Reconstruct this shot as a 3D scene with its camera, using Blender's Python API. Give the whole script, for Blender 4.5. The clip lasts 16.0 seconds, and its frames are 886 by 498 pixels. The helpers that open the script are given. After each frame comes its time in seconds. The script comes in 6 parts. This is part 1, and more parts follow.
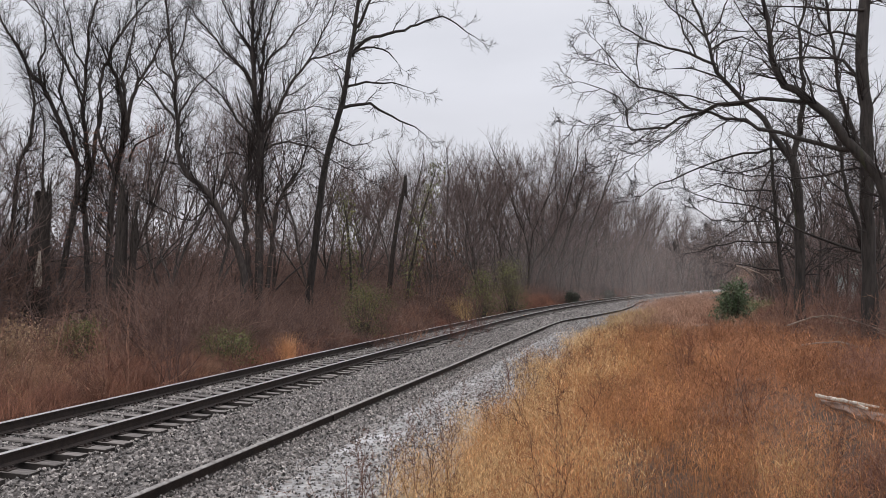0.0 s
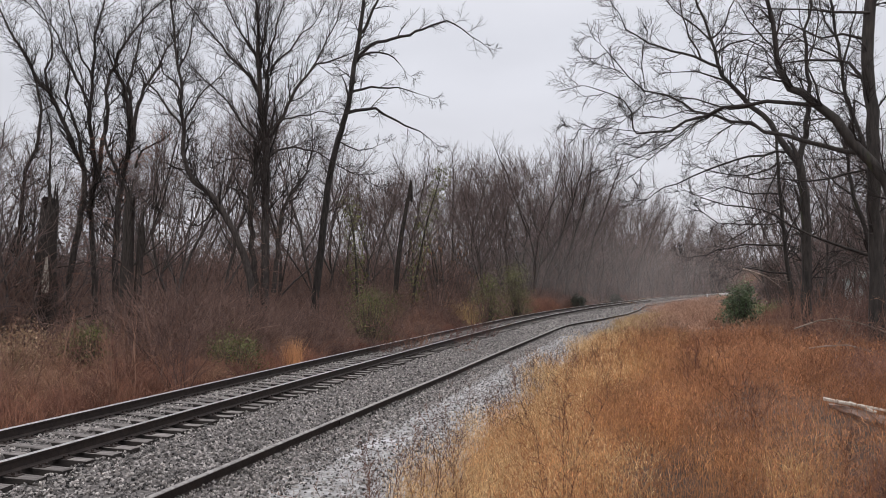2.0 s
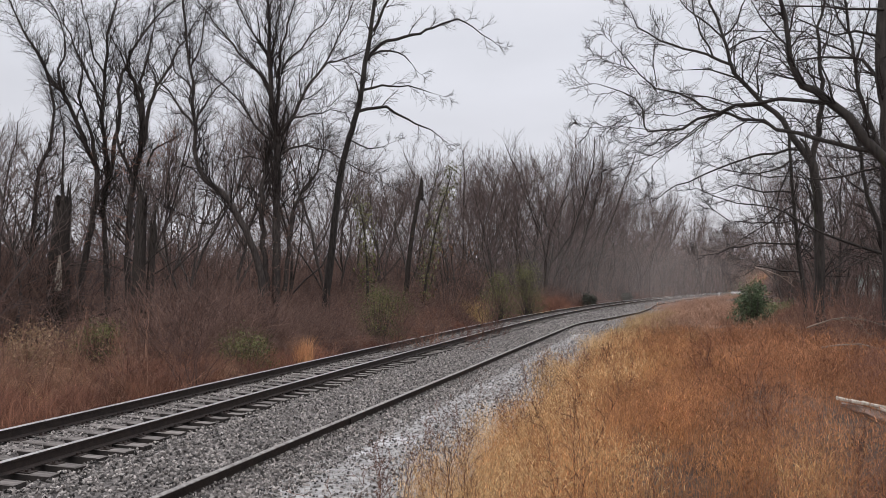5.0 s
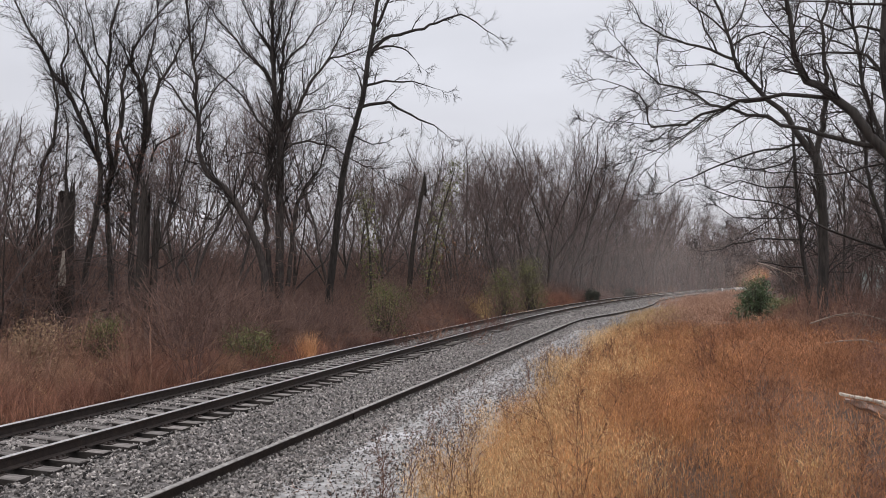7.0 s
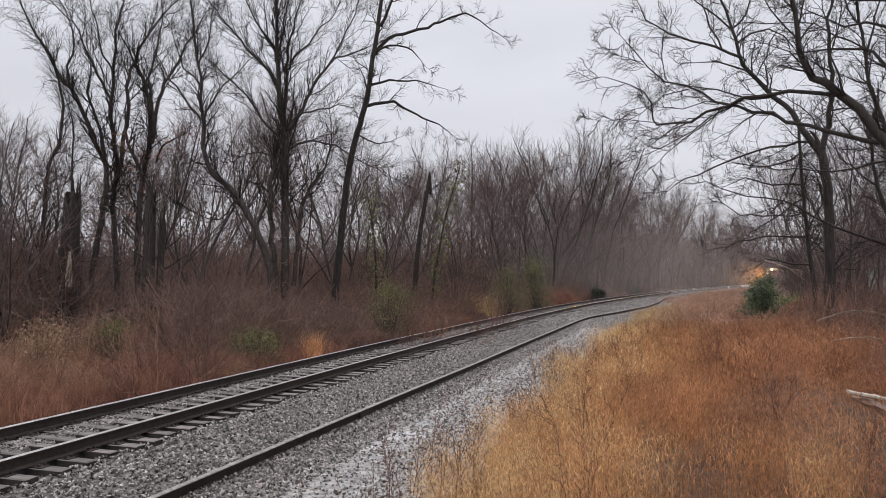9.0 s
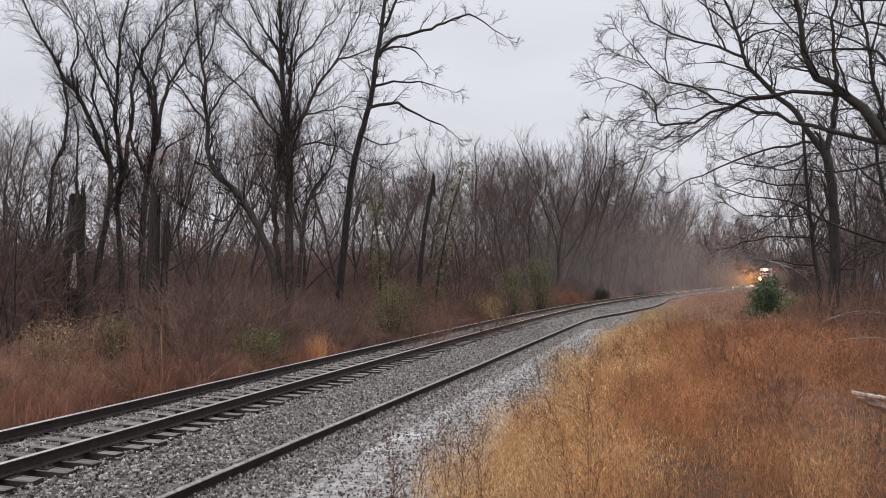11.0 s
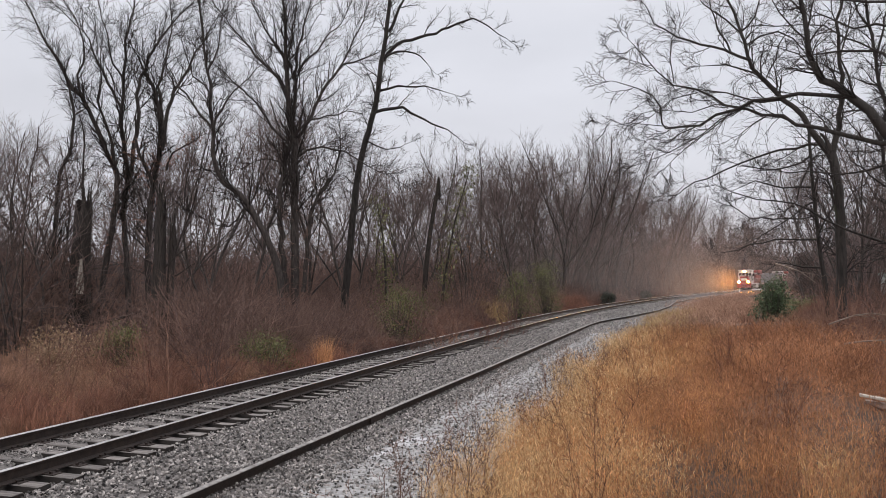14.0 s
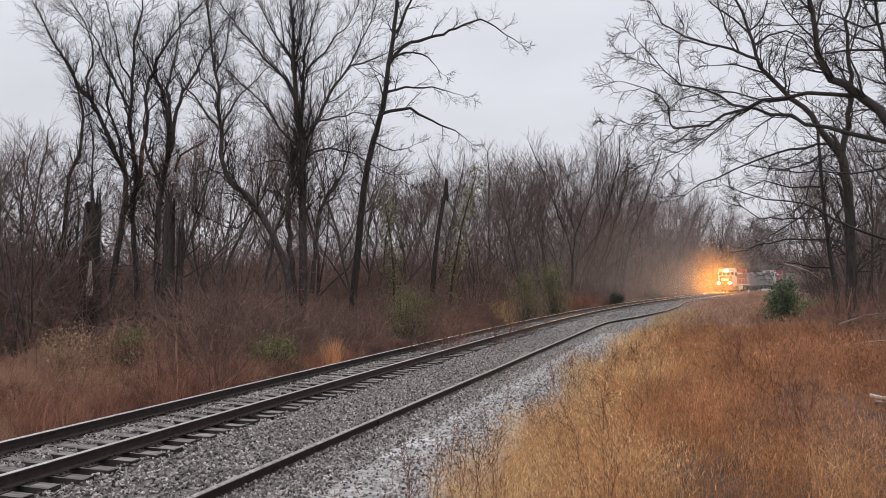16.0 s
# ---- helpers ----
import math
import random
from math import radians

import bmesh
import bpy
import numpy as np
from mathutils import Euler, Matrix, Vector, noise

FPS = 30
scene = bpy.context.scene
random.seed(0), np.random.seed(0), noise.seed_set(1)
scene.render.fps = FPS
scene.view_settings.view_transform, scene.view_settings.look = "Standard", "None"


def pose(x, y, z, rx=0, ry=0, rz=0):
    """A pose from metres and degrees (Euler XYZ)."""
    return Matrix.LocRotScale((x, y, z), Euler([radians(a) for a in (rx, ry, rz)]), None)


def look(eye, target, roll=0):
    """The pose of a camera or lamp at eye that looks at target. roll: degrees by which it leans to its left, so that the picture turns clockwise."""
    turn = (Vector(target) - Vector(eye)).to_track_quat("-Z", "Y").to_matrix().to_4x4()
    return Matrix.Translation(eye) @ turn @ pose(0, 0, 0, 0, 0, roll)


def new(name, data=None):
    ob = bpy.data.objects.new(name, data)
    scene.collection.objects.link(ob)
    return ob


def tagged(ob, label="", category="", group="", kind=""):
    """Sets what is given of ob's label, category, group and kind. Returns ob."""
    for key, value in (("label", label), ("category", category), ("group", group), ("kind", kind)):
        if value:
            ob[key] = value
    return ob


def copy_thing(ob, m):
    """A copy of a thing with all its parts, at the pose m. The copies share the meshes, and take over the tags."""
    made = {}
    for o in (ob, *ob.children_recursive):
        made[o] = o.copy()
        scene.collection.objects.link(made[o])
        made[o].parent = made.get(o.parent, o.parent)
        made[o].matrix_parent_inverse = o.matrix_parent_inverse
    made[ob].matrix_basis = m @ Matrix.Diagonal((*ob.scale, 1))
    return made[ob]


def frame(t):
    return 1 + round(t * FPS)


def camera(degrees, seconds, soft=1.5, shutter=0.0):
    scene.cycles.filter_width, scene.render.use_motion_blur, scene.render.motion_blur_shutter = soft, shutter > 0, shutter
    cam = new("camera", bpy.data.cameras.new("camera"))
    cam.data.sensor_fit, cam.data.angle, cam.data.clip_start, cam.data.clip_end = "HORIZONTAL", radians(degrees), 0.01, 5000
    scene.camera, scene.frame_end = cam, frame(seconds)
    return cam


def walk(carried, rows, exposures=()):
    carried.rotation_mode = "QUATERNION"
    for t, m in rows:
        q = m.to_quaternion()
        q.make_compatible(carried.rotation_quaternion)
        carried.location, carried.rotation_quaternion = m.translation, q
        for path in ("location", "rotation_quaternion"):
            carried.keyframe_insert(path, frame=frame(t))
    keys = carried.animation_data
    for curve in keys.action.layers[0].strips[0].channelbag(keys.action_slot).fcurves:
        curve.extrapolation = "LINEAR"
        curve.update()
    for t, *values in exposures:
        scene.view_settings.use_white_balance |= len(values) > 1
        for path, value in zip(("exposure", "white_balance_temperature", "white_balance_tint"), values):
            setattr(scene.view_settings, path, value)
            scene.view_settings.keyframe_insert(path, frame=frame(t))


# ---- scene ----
cam = camera(55.19, 16.0, soft=0.8)
walk(cam, [
    (0.0, pose(0, 0, 2.24, 92.153, 0.000, 0.000)),
    (0.5, pose(0, 0, 2.24, 92.256, 0.086, 0.064)),
    (1.0, pose(0, 0, 2.24, 92.343, 0.173, 0.171)),
    (1.5, pose(0, 0, 2.24, 92.397, 0.232, 0.290)),
    (2.0, pose(0, 0, 2.24, 92.451, 0.209, 0.395)),
    (2.5, pose(0, 0, 2.24, 92.505, 0.171, 0.515)),
    (3.0, pose(0, 0, 2.24, 92.528, 0.181, 0.704)),
    (3.5, pose(0, 0, 2.24, 92.518, 0.183, 0.873)),
    (4.0, pose(0, 0, 2.24, 92.482, 0.169, 0.976)),
    (6.5, pose(0, 0, 2.24, 92.101, 0.164, 1.283)),
    (7.0, pose(0, 0, 2.24, 92.044, 0.133, 1.330)),
    (7.5, pose(0, 0, 2.24, 91.992, 0.114, 1.363)),
    (8.0, pose(0, 0, 2.24, 91.977, 0.200, 1.455)),
    (8.5, pose(0, 0, 2.24, 91.974, 0.318, 1.589)),
    (9.0, pose(0, 0, 2.24, 91.976, 0.400, 1.701)),
    (11.5, pose(0, 0, 2.24, 92.117, 0.478, 2.017)),
    (12.0, pose(0, 0, 2.24, 92.184, 0.469, 2.061)),
    (12.5, pose(0, 0, 2.24, 92.195, 0.493, 2.096)),
    (13.0, pose(0, 0, 2.24, 92.194, 0.561, 2.154)),
    (13.5, pose(0, 0, 2.24, 92.254, 0.664, 2.246)),
    (14.0, pose(0, 0, 2.24, 92.338, 0.736, 2.351)),
    (14.5, pose(0, 0, 2.24, 92.395, 0.778, 2.477)),
    (15.0, pose(0, 0, 2.24, 92.392, 0.804, 2.619)),
    (15.5, pose(0, 0, 2.24, 92.382, 0.822, 2.754)),
    (16.0, pose(0, 0, 2.24, 92.406, 0.865, 2.890)),
], exposures=[(0.0, 0.0), (16.0, 0.0)])

# ---- sky and light: a closed overcast, brighter overhead, with a weak wide sun behind it ----
SUN_UP, SUN_TURN = radians(42), radians(205)
world = bpy.data.worlds.new("overcast_sky")
scene.world = world
world.use_nodes = True
wn, wl = world.node_tree.nodes, world.node_tree.links
wn.clear()
w_out = wn.new("ShaderNodeOutputWorld")
w_bg = wn.new("ShaderNodeBackground")
w_sky = wn.new("ShaderNodeTexSky")
w_sky.sky_type, w_sky.sun_disc = "NISHITA", False
w_sky.sun_elevation, w_sky.sun_rotation = SUN_UP, SUN_TURN
w_sky.air_density, w_sky.dust_density = 1.0, 3.0
w_dim = wn.new("ShaderNodeVectorMath")
w_dim.operation = "SCALE"
w_dim.inputs["Scale"].default_value = 0.10
w_tc = wn.new("ShaderNodeTexCoord")
w_sep = wn.new("ShaderNodeSeparateXYZ")
w_ramp = wn.new("ShaderNodeValToRGB")
w_ramp.color_ramp.elements[0].position, w_ramp.color_ramp.elements[0].color = 0.0, (0.75, 0.745, 0.80, 1)
w_ramp.color_ramp.elements[1].position, w_ramp.color_ramp.elements[1].color = 1.0, (1.80, 1.75, 1.82, 1)
mid = w_ramp.color_ramp.elements.new(0.28)
mid.color = (0.745, 0.755, 0.82, 1)
w_map = wn.new("ShaderNodeMapping")
w_map.inputs["Scale"].default_value = (1.6, 1.6, 4.5)
w_noise = wn.new("ShaderNodeTexNoise")
w_noise.inputs["Scale"].default_value, w_noise.inputs["Detail"].default_value = 1.6, 5
w_cl = wn.new("ShaderNodeMapRange")
w_cl.inputs["From Min"].default_value, w_cl.inputs["From Max"].default_value = 0.3, 0.7
w_cl.inputs["To Min"].default_value, w_cl.inputs["To Max"].default_value = 0.92, 1.08
w_mul = wn.new("ShaderNodeVectorMath")
w_mul.operation = "SCALE"
w_mix = wn.new("ShaderNodeMix")
w_mix.data_type = "RGBA"
w_mix.inputs["Factor"].default_value = 0.94
wl.new(w_tc.outputs["Generated"], w_sep.inputs[0])
wl.new(w_sep.outputs["Z"], w_ramp.inputs[0])
wl.new(w_tc.outputs["Generated"], w_map.inputs[0])
wl.new(w_map.outputs[0], w_noise.inputs["Vector"])
wl.new(w_noise.outputs["Fac"], w_cl.inputs["Value"])
wl.new(w_ramp.outputs[0], w_mul.inputs[0])
wl.new(w_cl.outputs[0], w_mul.inputs["Scale"])
wl.new(w_sky.outputs[0], w_dim.inputs[0])
wl.new(w_dim.outputs[0], w_mix.inputs["A"])
wl.new(w_mul.outputs[0], w_mix.inputs["B"])
wl.new(w_mix.outputs["Result"], w_bg.inputs["Color"])
w_bg.inputs["Strength"].default_value = 1.0
wl.new(w_bg.outputs[0], w_out.inputs[0])

sun = new("sun", bpy.data.lights.new("sun", "SUN"))
sun.data.energy, sun.data.angle, sun.data.color = 0.6, radians(25), (1.0, 0.97, 0.93)
sun_way = Vector((math.sin(SUN_TURN) * math.cos(SUN_UP), math.cos(SUN_TURN) * math.cos(SUN_UP), math.sin(SUN_UP)))
sun.matrix_world = look(sun_way * 200, (0, 0, 0))

# ---- materials ----


def material(name, dark, light, rough=0.8, scale=6.0, coord="Object", detail=6.0, bump=0.0, bump_scale=40.0,
             spread=0.0, spots=None, metal=0.0, stretch=(1, 1, 1), island=True, through_light=0.0, spec=0.4):
    """Two colours mixed by noise, with a second finer noise, a spread per piece, spots of a third colour, and relief."""
    m = bpy.data.materials.new(name)
    m.use_nodes = True
    n, l = m.node_tree.nodes, m.node_tree.links
    b = n["Principled BSDF"]
    tc = n.new("ShaderNodeTexCoord")
    mp = n.new("ShaderNodeMapping")
    mp.inputs["Scale"].default_value = stretch
    l.new(tc.outputs[coord], mp.inputs[0])
    t1 = n.new("ShaderNodeTexNoise")
    t1.inputs["Scale"].default_value, t1.inputs["Detail"].default_value = scale, detail
    l.new(mp.outputs[0], t1.inputs["Vector"])
    r1 = n.new("ShaderNodeMapRange")
    r1.inputs["From Min"].default_value, r1.inputs["From Max"].default_value = 0.32, 0.68
    l.new(t1.outputs["Fac"], r1.inputs["Value"])
    mix = n.new("ShaderNodeMix")
    mix.data_type = "RGBA"
    mix.inputs["A"].default_value, mix.inputs["B"].default_value = (*dark, 1), (*light, 1)
    l.new(r1.outputs[0], mix.inputs["Factor"])
    col = mix.outputs["Result"]
    if spots:
        t3 = n.new("ShaderNodeTexNoise")
        t3.inputs["Scale"].default_value, t3.inputs["Detail"].default_value = spots[1], 4
        l.new(mp.outputs[0], t3.inputs["Vector"])
        r3 = n.new("ShaderNodeMapRange")
        r3.inputs["From Min"].default_value, r3.inputs["From Max"].default_value = spots[2], spots[2] + 0.1
        l.new(t3.outputs["Fac"], r3.inputs["Value"])
        mx3 = n.new("ShaderNodeMix")
        mx3.data_type = "RGBA"
        mx3.inputs["B"].default_value = (*spots[0], 1)
        l.new(r3.outputs[0], mx3.inputs["Factor"])
        l.new(col, mx3.inputs["A"])
        col = mx3.outputs["Result"]
    if spread:
        if island:
            src = n.new("ShaderNodeNewGeometry").outputs["Random Per Island"]
        else:
            src = n.new("ShaderNodeObjectInfo").outputs["Random"]
        rr = n.new("ShaderNodeMapRange")
        rr.inputs["To Min"].default_value, rr.inputs["To Max"].default_value = 1 - spread, 1 + spread
        l.new(src, rr.inputs["Value"])
        hs = n.new("ShaderNodeVectorMath")
        hs.operation = "SCALE"
        l.new(col, hs.inputs[0])
        l.new(rr.outputs[0], hs.inputs["Scale"])
        col = hs.outputs[0]
    l.new(col, b.inputs["Base Color"])
    b.inputs["Roughness"].default_value, b.inputs["Metallic"].default_value = rough, metal
    b.inputs["Specular IOR Level"].default_value = spec
    if bump:
        t2 = n.new("ShaderNodeTexNoise")
        t2.inputs["Scale"].default_value, t2.inputs["Detail"].default_value = bump_scale, 5
        l.new(mp.outputs[0], t2.inputs["Vector"])
        bp = n.new("ShaderNodeBump")
        bp.inputs["Strength"].default_value, bp.inputs["Distance"].default_value = bump, 0.02
        l.new(t2.outputs["Fac"], bp.inputs["Height"])
        l.new(bp.outputs[0], b.inputs["Normal"])
    if through_light:
        tr = n.new("ShaderNodeBsdfTranslucent")
        l.new(col, tr.inputs["Color"])
        ms = n.new("ShaderNodeMixShader")
        ms.inputs[0].default_value = through_light
        l.new(b.outputs[0], ms.inputs[1])
        l.new(tr.outputs[0], ms.inputs[2])
        l.new(ms.outputs[0], n["Material Output"].inputs["Surface"])
    return m


def glow(name, color, strength):
    m = bpy.data.materials.new(name)
    m.use_nodes = True
    b = m.node_tree.nodes["Principled BSDF"]
    b.inputs["Base Color"].default_value = (*color, 1)
    b.inputs["Emission Color"].default_value = (*color, 1)
    b.inputs["Emission Strength"].default_value = strength
    return m


def mist_material(name, density, tint=(0.9, 0.9, 0.9)):
    """A sheet standing in for hazy air: lets most light past, scatters some, dies out towards its rim."""
    m = bpy.data.materials.new(name)
    m.use_nodes = True
    n, l = m.node_tree.nodes, m.node_tree.links
    n.clear()
    out = n.new("ShaderNodeOutputMaterial")
    tc = n.new("ShaderNodeTexCoord")
    ln = n.new("ShaderNodeVectorMath")
    ln.operation = "LENGTH"
    ce = n.new("ShaderNodeMapping")
    ce.inputs["Location"].default_value, ce.inputs["Scale"].default_value = (-1, 0, -1), (2, 0, 2)
    l.new(tc.outputs["Generated"], ce.inputs[0])
    l.new(ce.outputs[0], ln.inputs[0])
    fall = n.new("ShaderNodeMapRange")
    fall.interpolation_type = "SMOOTHERSTEP"
    fall.inputs["From Min"].default_value, fall.inputs["From Max"].default_value = 0.98, 0.0
    l.new(ln.outputs["Value"], fall.inputs["Value"])
    ns = n.new("ShaderNodeTexNoise")
    ns.inputs["Scale"].default_value, ns.inputs["Detail"].default_value = 0.25, 4
    l.new(tc.outputs["Object"], ns.inputs["Vector"])
    nr = n.new("ShaderNodeMapRange")
    nr.inputs["From Min"].default_value, nr.inputs["From Max"].default_value = 0.3, 0.7
    nr.inputs["To Min"].default_value, nr.inputs["To Max"].default_value = 0.55, 1.1
    l.new(ns.outputs["Fac"], nr.inputs["Value"])
    a = n.new("ShaderNodeMath")
    a.operation = "MULTIPLY"
    l.new(fall.outputs[0], a.inputs[0])
    l.new(nr.outputs[0], a.inputs[1])
    c = n.new("ShaderNodeMath")
    c.operation = "MULTIPLY"
    c.inputs[1].default_value = density
    l.new(a.outputs[0], c.inputs[0])
    tp = n.new("ShaderNodeBsdfTransparent")
    tl = n.new("ShaderNodeBsdfTranslucent")
    df = n.new("ShaderNodeBsdfDiffuse")
    tl.inputs["Color"].default_value = df.inputs["Color"].default_value = (*tint, 1)
    half = n.new("ShaderNodeMixShader")
    half.inputs[0].default_value = 0.35
    l.new(tl.outputs[0], half.inputs[1])
    l.new(df.outputs[0], half.inputs[2])
    ms = n.new("ShaderNodeMixShader")
    l.new(c.outputs[0], ms.inputs[0])
    l.new(tp.outputs[0], ms.inputs[1])
    l.new(half.outputs[0], ms.inputs[2])
    l.new(ms.outputs[0], out.inputs["Surface"])
    return m


BARK = material("wet_bark", (0.026, 0.021, 0.019), (0.078, 0.064, 0.058), 0.85, 5, bump=0.8, bump_scale=14, stretch=(3, 3, 0.6))
BARK_GREY = material("grey_bark", (0.017, 0.014, 0.013), (0.050, 0.042, 0.037), 0.85, 4, bump=0.8, bump_scale=12, stretch=(3, 3, 0.6),
                     spots=((0.045, 0.048, 0.024), 1.2, 0.64))
BARK_WOOD = material("wood_bark", (0.036, 0.030, 0.028), (0.108, 0.090, 0.082), 0.85, 4, bump=0.8, bump_scale=12, stretch=(3, 3, 0.6))
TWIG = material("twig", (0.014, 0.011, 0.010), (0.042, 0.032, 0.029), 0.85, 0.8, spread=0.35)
# Grey-brown twigs of the wood, paled so the colour carries distance haze.
TWIG_HAZY = material("hazed_far_twig", (0.078, 0.058, 0.053), (0.19, 0.140, 0.128), 0.9, 0.5, spread=0.35)
# Dead leaves deep in the wood, with grey-brown haze mixed into their colour.
VINE_HAZY = material("hazed_dead_vine_leaf", (0.058, 0.043, 0.039), (0.155, 0.116, 0.103), 0.9, 0.3, spread=0.4)
SHRUB = material("shrub_twig", (0.068, 0.040, 0.033), (0.185, 0.108, 0.088), 0.9, 0.7, spread=0.4)
BRUSH = material("bramble_twig", (0.115, 0.072, 0.059), (0.27, 0.172, 0.141), 0.9, 0.9, spread=0.4)
BRUSH_TAN = material("tan_bramble_twig", (0.19, 0.105, 0.07), (0.48, 0.28, 0.185), 0.9, 0.9, spread=0.4)
BRUSH_RED = material("russet_bramble_twig", (0.135, 0.066, 0.047), (0.38, 0.192, 0.134), 0.9, 0.9, spread=0.4)
SHRUB_TAN = material("tan_shrub_twig", (0.13, 0.072, 0.052), (0.35, 0.195, 0.135), 0.9, 0.7, spread=0.4)
SHRUB_RED = material("red_shrub_twig", (0.078, 0.037, 0.029), (0.22, 0.108, 0.08), 0.9, 0.7, spread=0.4)
DEADWOOD = material("rotten_wood", (0.014, 0.011, 0.010), (0.060, 0.048, 0.041), 0.9, 6, bump=1.0, bump_scale=18, stretch=(4, 4, 0.5))
GREY_BRANCH = material("weathered_branch", (0.13, 0.10, 0.082), (0.32, 0.255, 0.21), 0.85, 5, bump=0.4)
BARE_WOOD = material("bare_pale_wood", (0.38, 0.33, 0.27), (0.62, 0.57, 0.5), 0.8, 7, bump=0.5, stretch=(4, 4, 0.6))
LEAF_GREEN = material("evergreen_leaf", (0.042, 0.070, 0.034), (0.135, 0.180, 0.095), 0.55, 2.0, spread=0.5, through_light=0.2)
LEAF_DULL = material("dull_green_leaf", (0.075, 0.085, 0.032), (0.20, 0.19, 0.075), 0.6, 1.5, spread=0.5, through_light=0.2)
LEAF_DIM = material("dim_evergreen_leaf", (0.030, 0.034, 0.026), (0.075, 0.080, 0.060), 0.6, 1.5, spread=0.4, through_light=0.2)
LEAF_LIME = material("yellow_green_leaf", (0.11, 0.13, 0.06), (0.27, 0.29, 0.14), 0.6, 1.5, spread=0.4, through_light=0.25)
LEAF_RUST = material("rusty_leaf", (0.10, 0.055, 0.033), (0.24, 0.135, 0.082), 0.8, 1.5, spread=0.4, through_light=0.2)
STRAW = material("golden_broom_grass", (0.20, 0.082, 0.038), (0.68, 0.35, 0.155), 0.75, 1.3, spread=0.45, through_light=0.3,
                 spots=((0.62, 0.42, 0.20), 0.5, 0.62))
STRAW_GOLD = material("pale_gold_grass", (0.50, 0.28, 0.12), (0.86, 0.62, 0.33), 0.75, 0.9, spread=0.4, through_light=0.3)
STRAW_DEEP = material("deep_russet_broom_grass", (0.14, 0.060, 0.032), (0.57, 0.262, 0.128), 0.75, 1.3, spread=0.55, through_light=0.3,
                      spots=((0.50, 0.27, 0.14), 0.45, 0.62))
STRAW_FAR = material("dull_far_grass", (0.21, 0.118, 0.082), (0.58, 0.355, 0.245), 0.8, 0.5, spread=0.4, through_light=0.25)
STRAW_RED = material("russet_grass", (0.10, 0.047, 0.033), (0.38, 0.185, 0.122), 0.8, 0.9, spread=0.5, through_light=0.25)
STRAW_PALE = material("pale_straw", (0.30, 0.19, 0.085), (0.60, 0.43, 0.22), 0.8, 0.8, spread=0.35, through_light=0.3)
STRAW_HEAP = material("slumped_straw", (0.22, 0.145, 0.092), (0.50, 0.36, 0.235), 0.85, 0.8, spread=0.35, through_light=0.2)
STRAW_ORANGE = material("orange_straw", (0.42, 0.20, 0.095), (0.74, 0.42, 0.22), 0.75, 1.0, spread=0.35, through_light=0.3)
STALK = material("dry_weed_stalk", (0.07, 0.03, 0.02), (0.20, 0.09, 0.055), 0.85, 2.0, spread=0.3)
SOIL = material("leaf_litter", (0.036, 0.023, 0.017), (0.11, 0.066, 0.044), 0.95, 1.3, bump=0.9, bump_scale=9,
                spots=((0.12, 0.075, 0.042), 3.5, 0.6))
BALLAST = material("ballast_bed", (0.036, 0.032, 0.030), (0.21, 0.193, 0.184), 0.8, 16, detail=8, bump=1.0, bump_scale=22,
                   spots=((0.40, 0.38, 0.36), 14, 0.62))
STONE = material("ballast_stone", (0.10, 0.09, 0.084), (0.325, 0.302, 0.285), 0.45, 9, spread=1.0)
ROAD = material("pale_gravel_track", (0.15, 0.146, 0.14), (0.46, 0.455, 0.45), 0.6, 9.0, detail=12, bump=1.0, bump_scale=38,
                spots=((0.56, 0.56, 0.575), 0.9, 0.60))
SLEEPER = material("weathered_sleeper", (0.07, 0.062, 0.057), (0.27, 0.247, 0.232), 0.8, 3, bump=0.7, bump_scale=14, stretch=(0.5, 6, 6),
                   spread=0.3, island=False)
# Tarred flanks, blackened further to hold the shade between the sleepers.
TAR_SHADE = material("shaded_tarred_flank", (0.012, 0.010, 0.009), (0.035, 0.029, 0.026), 0.8, 6, bump=0.5)
RUST = material("dark_rusty_rail", (0.012, 0.008, 0.007), (0.031, 0.021, 0.017), 0.7, 9, bump=0.3, bump_scale=60)
RAIL_TOP = material("polished_rail_head", (0.55, 0.54, 0.53), (0.75, 0.74, 0.73), 0.3, 14, metal=0.9, stretch=(1, 1, 1))
# Dull head of the spare rail, lightened to paint the highlight along it.
HIGHLIT_TOP = material("highlit_dull_rail_head", (0.20, 0.185, 0.175), (0.42, 0.40, 0.38), 0.45, 8, metal=0.4)

# ---- mesh tools ----


def mesh_of(name, verts, faces, mat, smooth=False):
    """A mesh from an array of places and an array of corner numbers, all faces with the same number of corners."""
    me = bpy.data.meshes.new(name)
    verts, faces = np.asarray(verts, np.float32), np.asarray(faces, np.int32)
    k = faces.shape[1]
    me.vertices.add(len(verts))
    me.vertices.foreach_set("co", verts.ravel())
    me.loops.add(faces.size)
    me.loops.foreach_set("vertex_index", faces.ravel())
    me.polygons.add(len(faces))
    me.polygons.foreach_set("loop_start", np.arange(0, faces.size, k, dtype=np.int32))
    me.polygons.foreach_set("loop_total", np.full(len(faces), k, dtype=np.int32))
    me.polygons.foreach_set("use_smooth", np.full(len(faces), smooth))
    me.update(calc_edges=True)
    me.materials.append(mat)
    return me


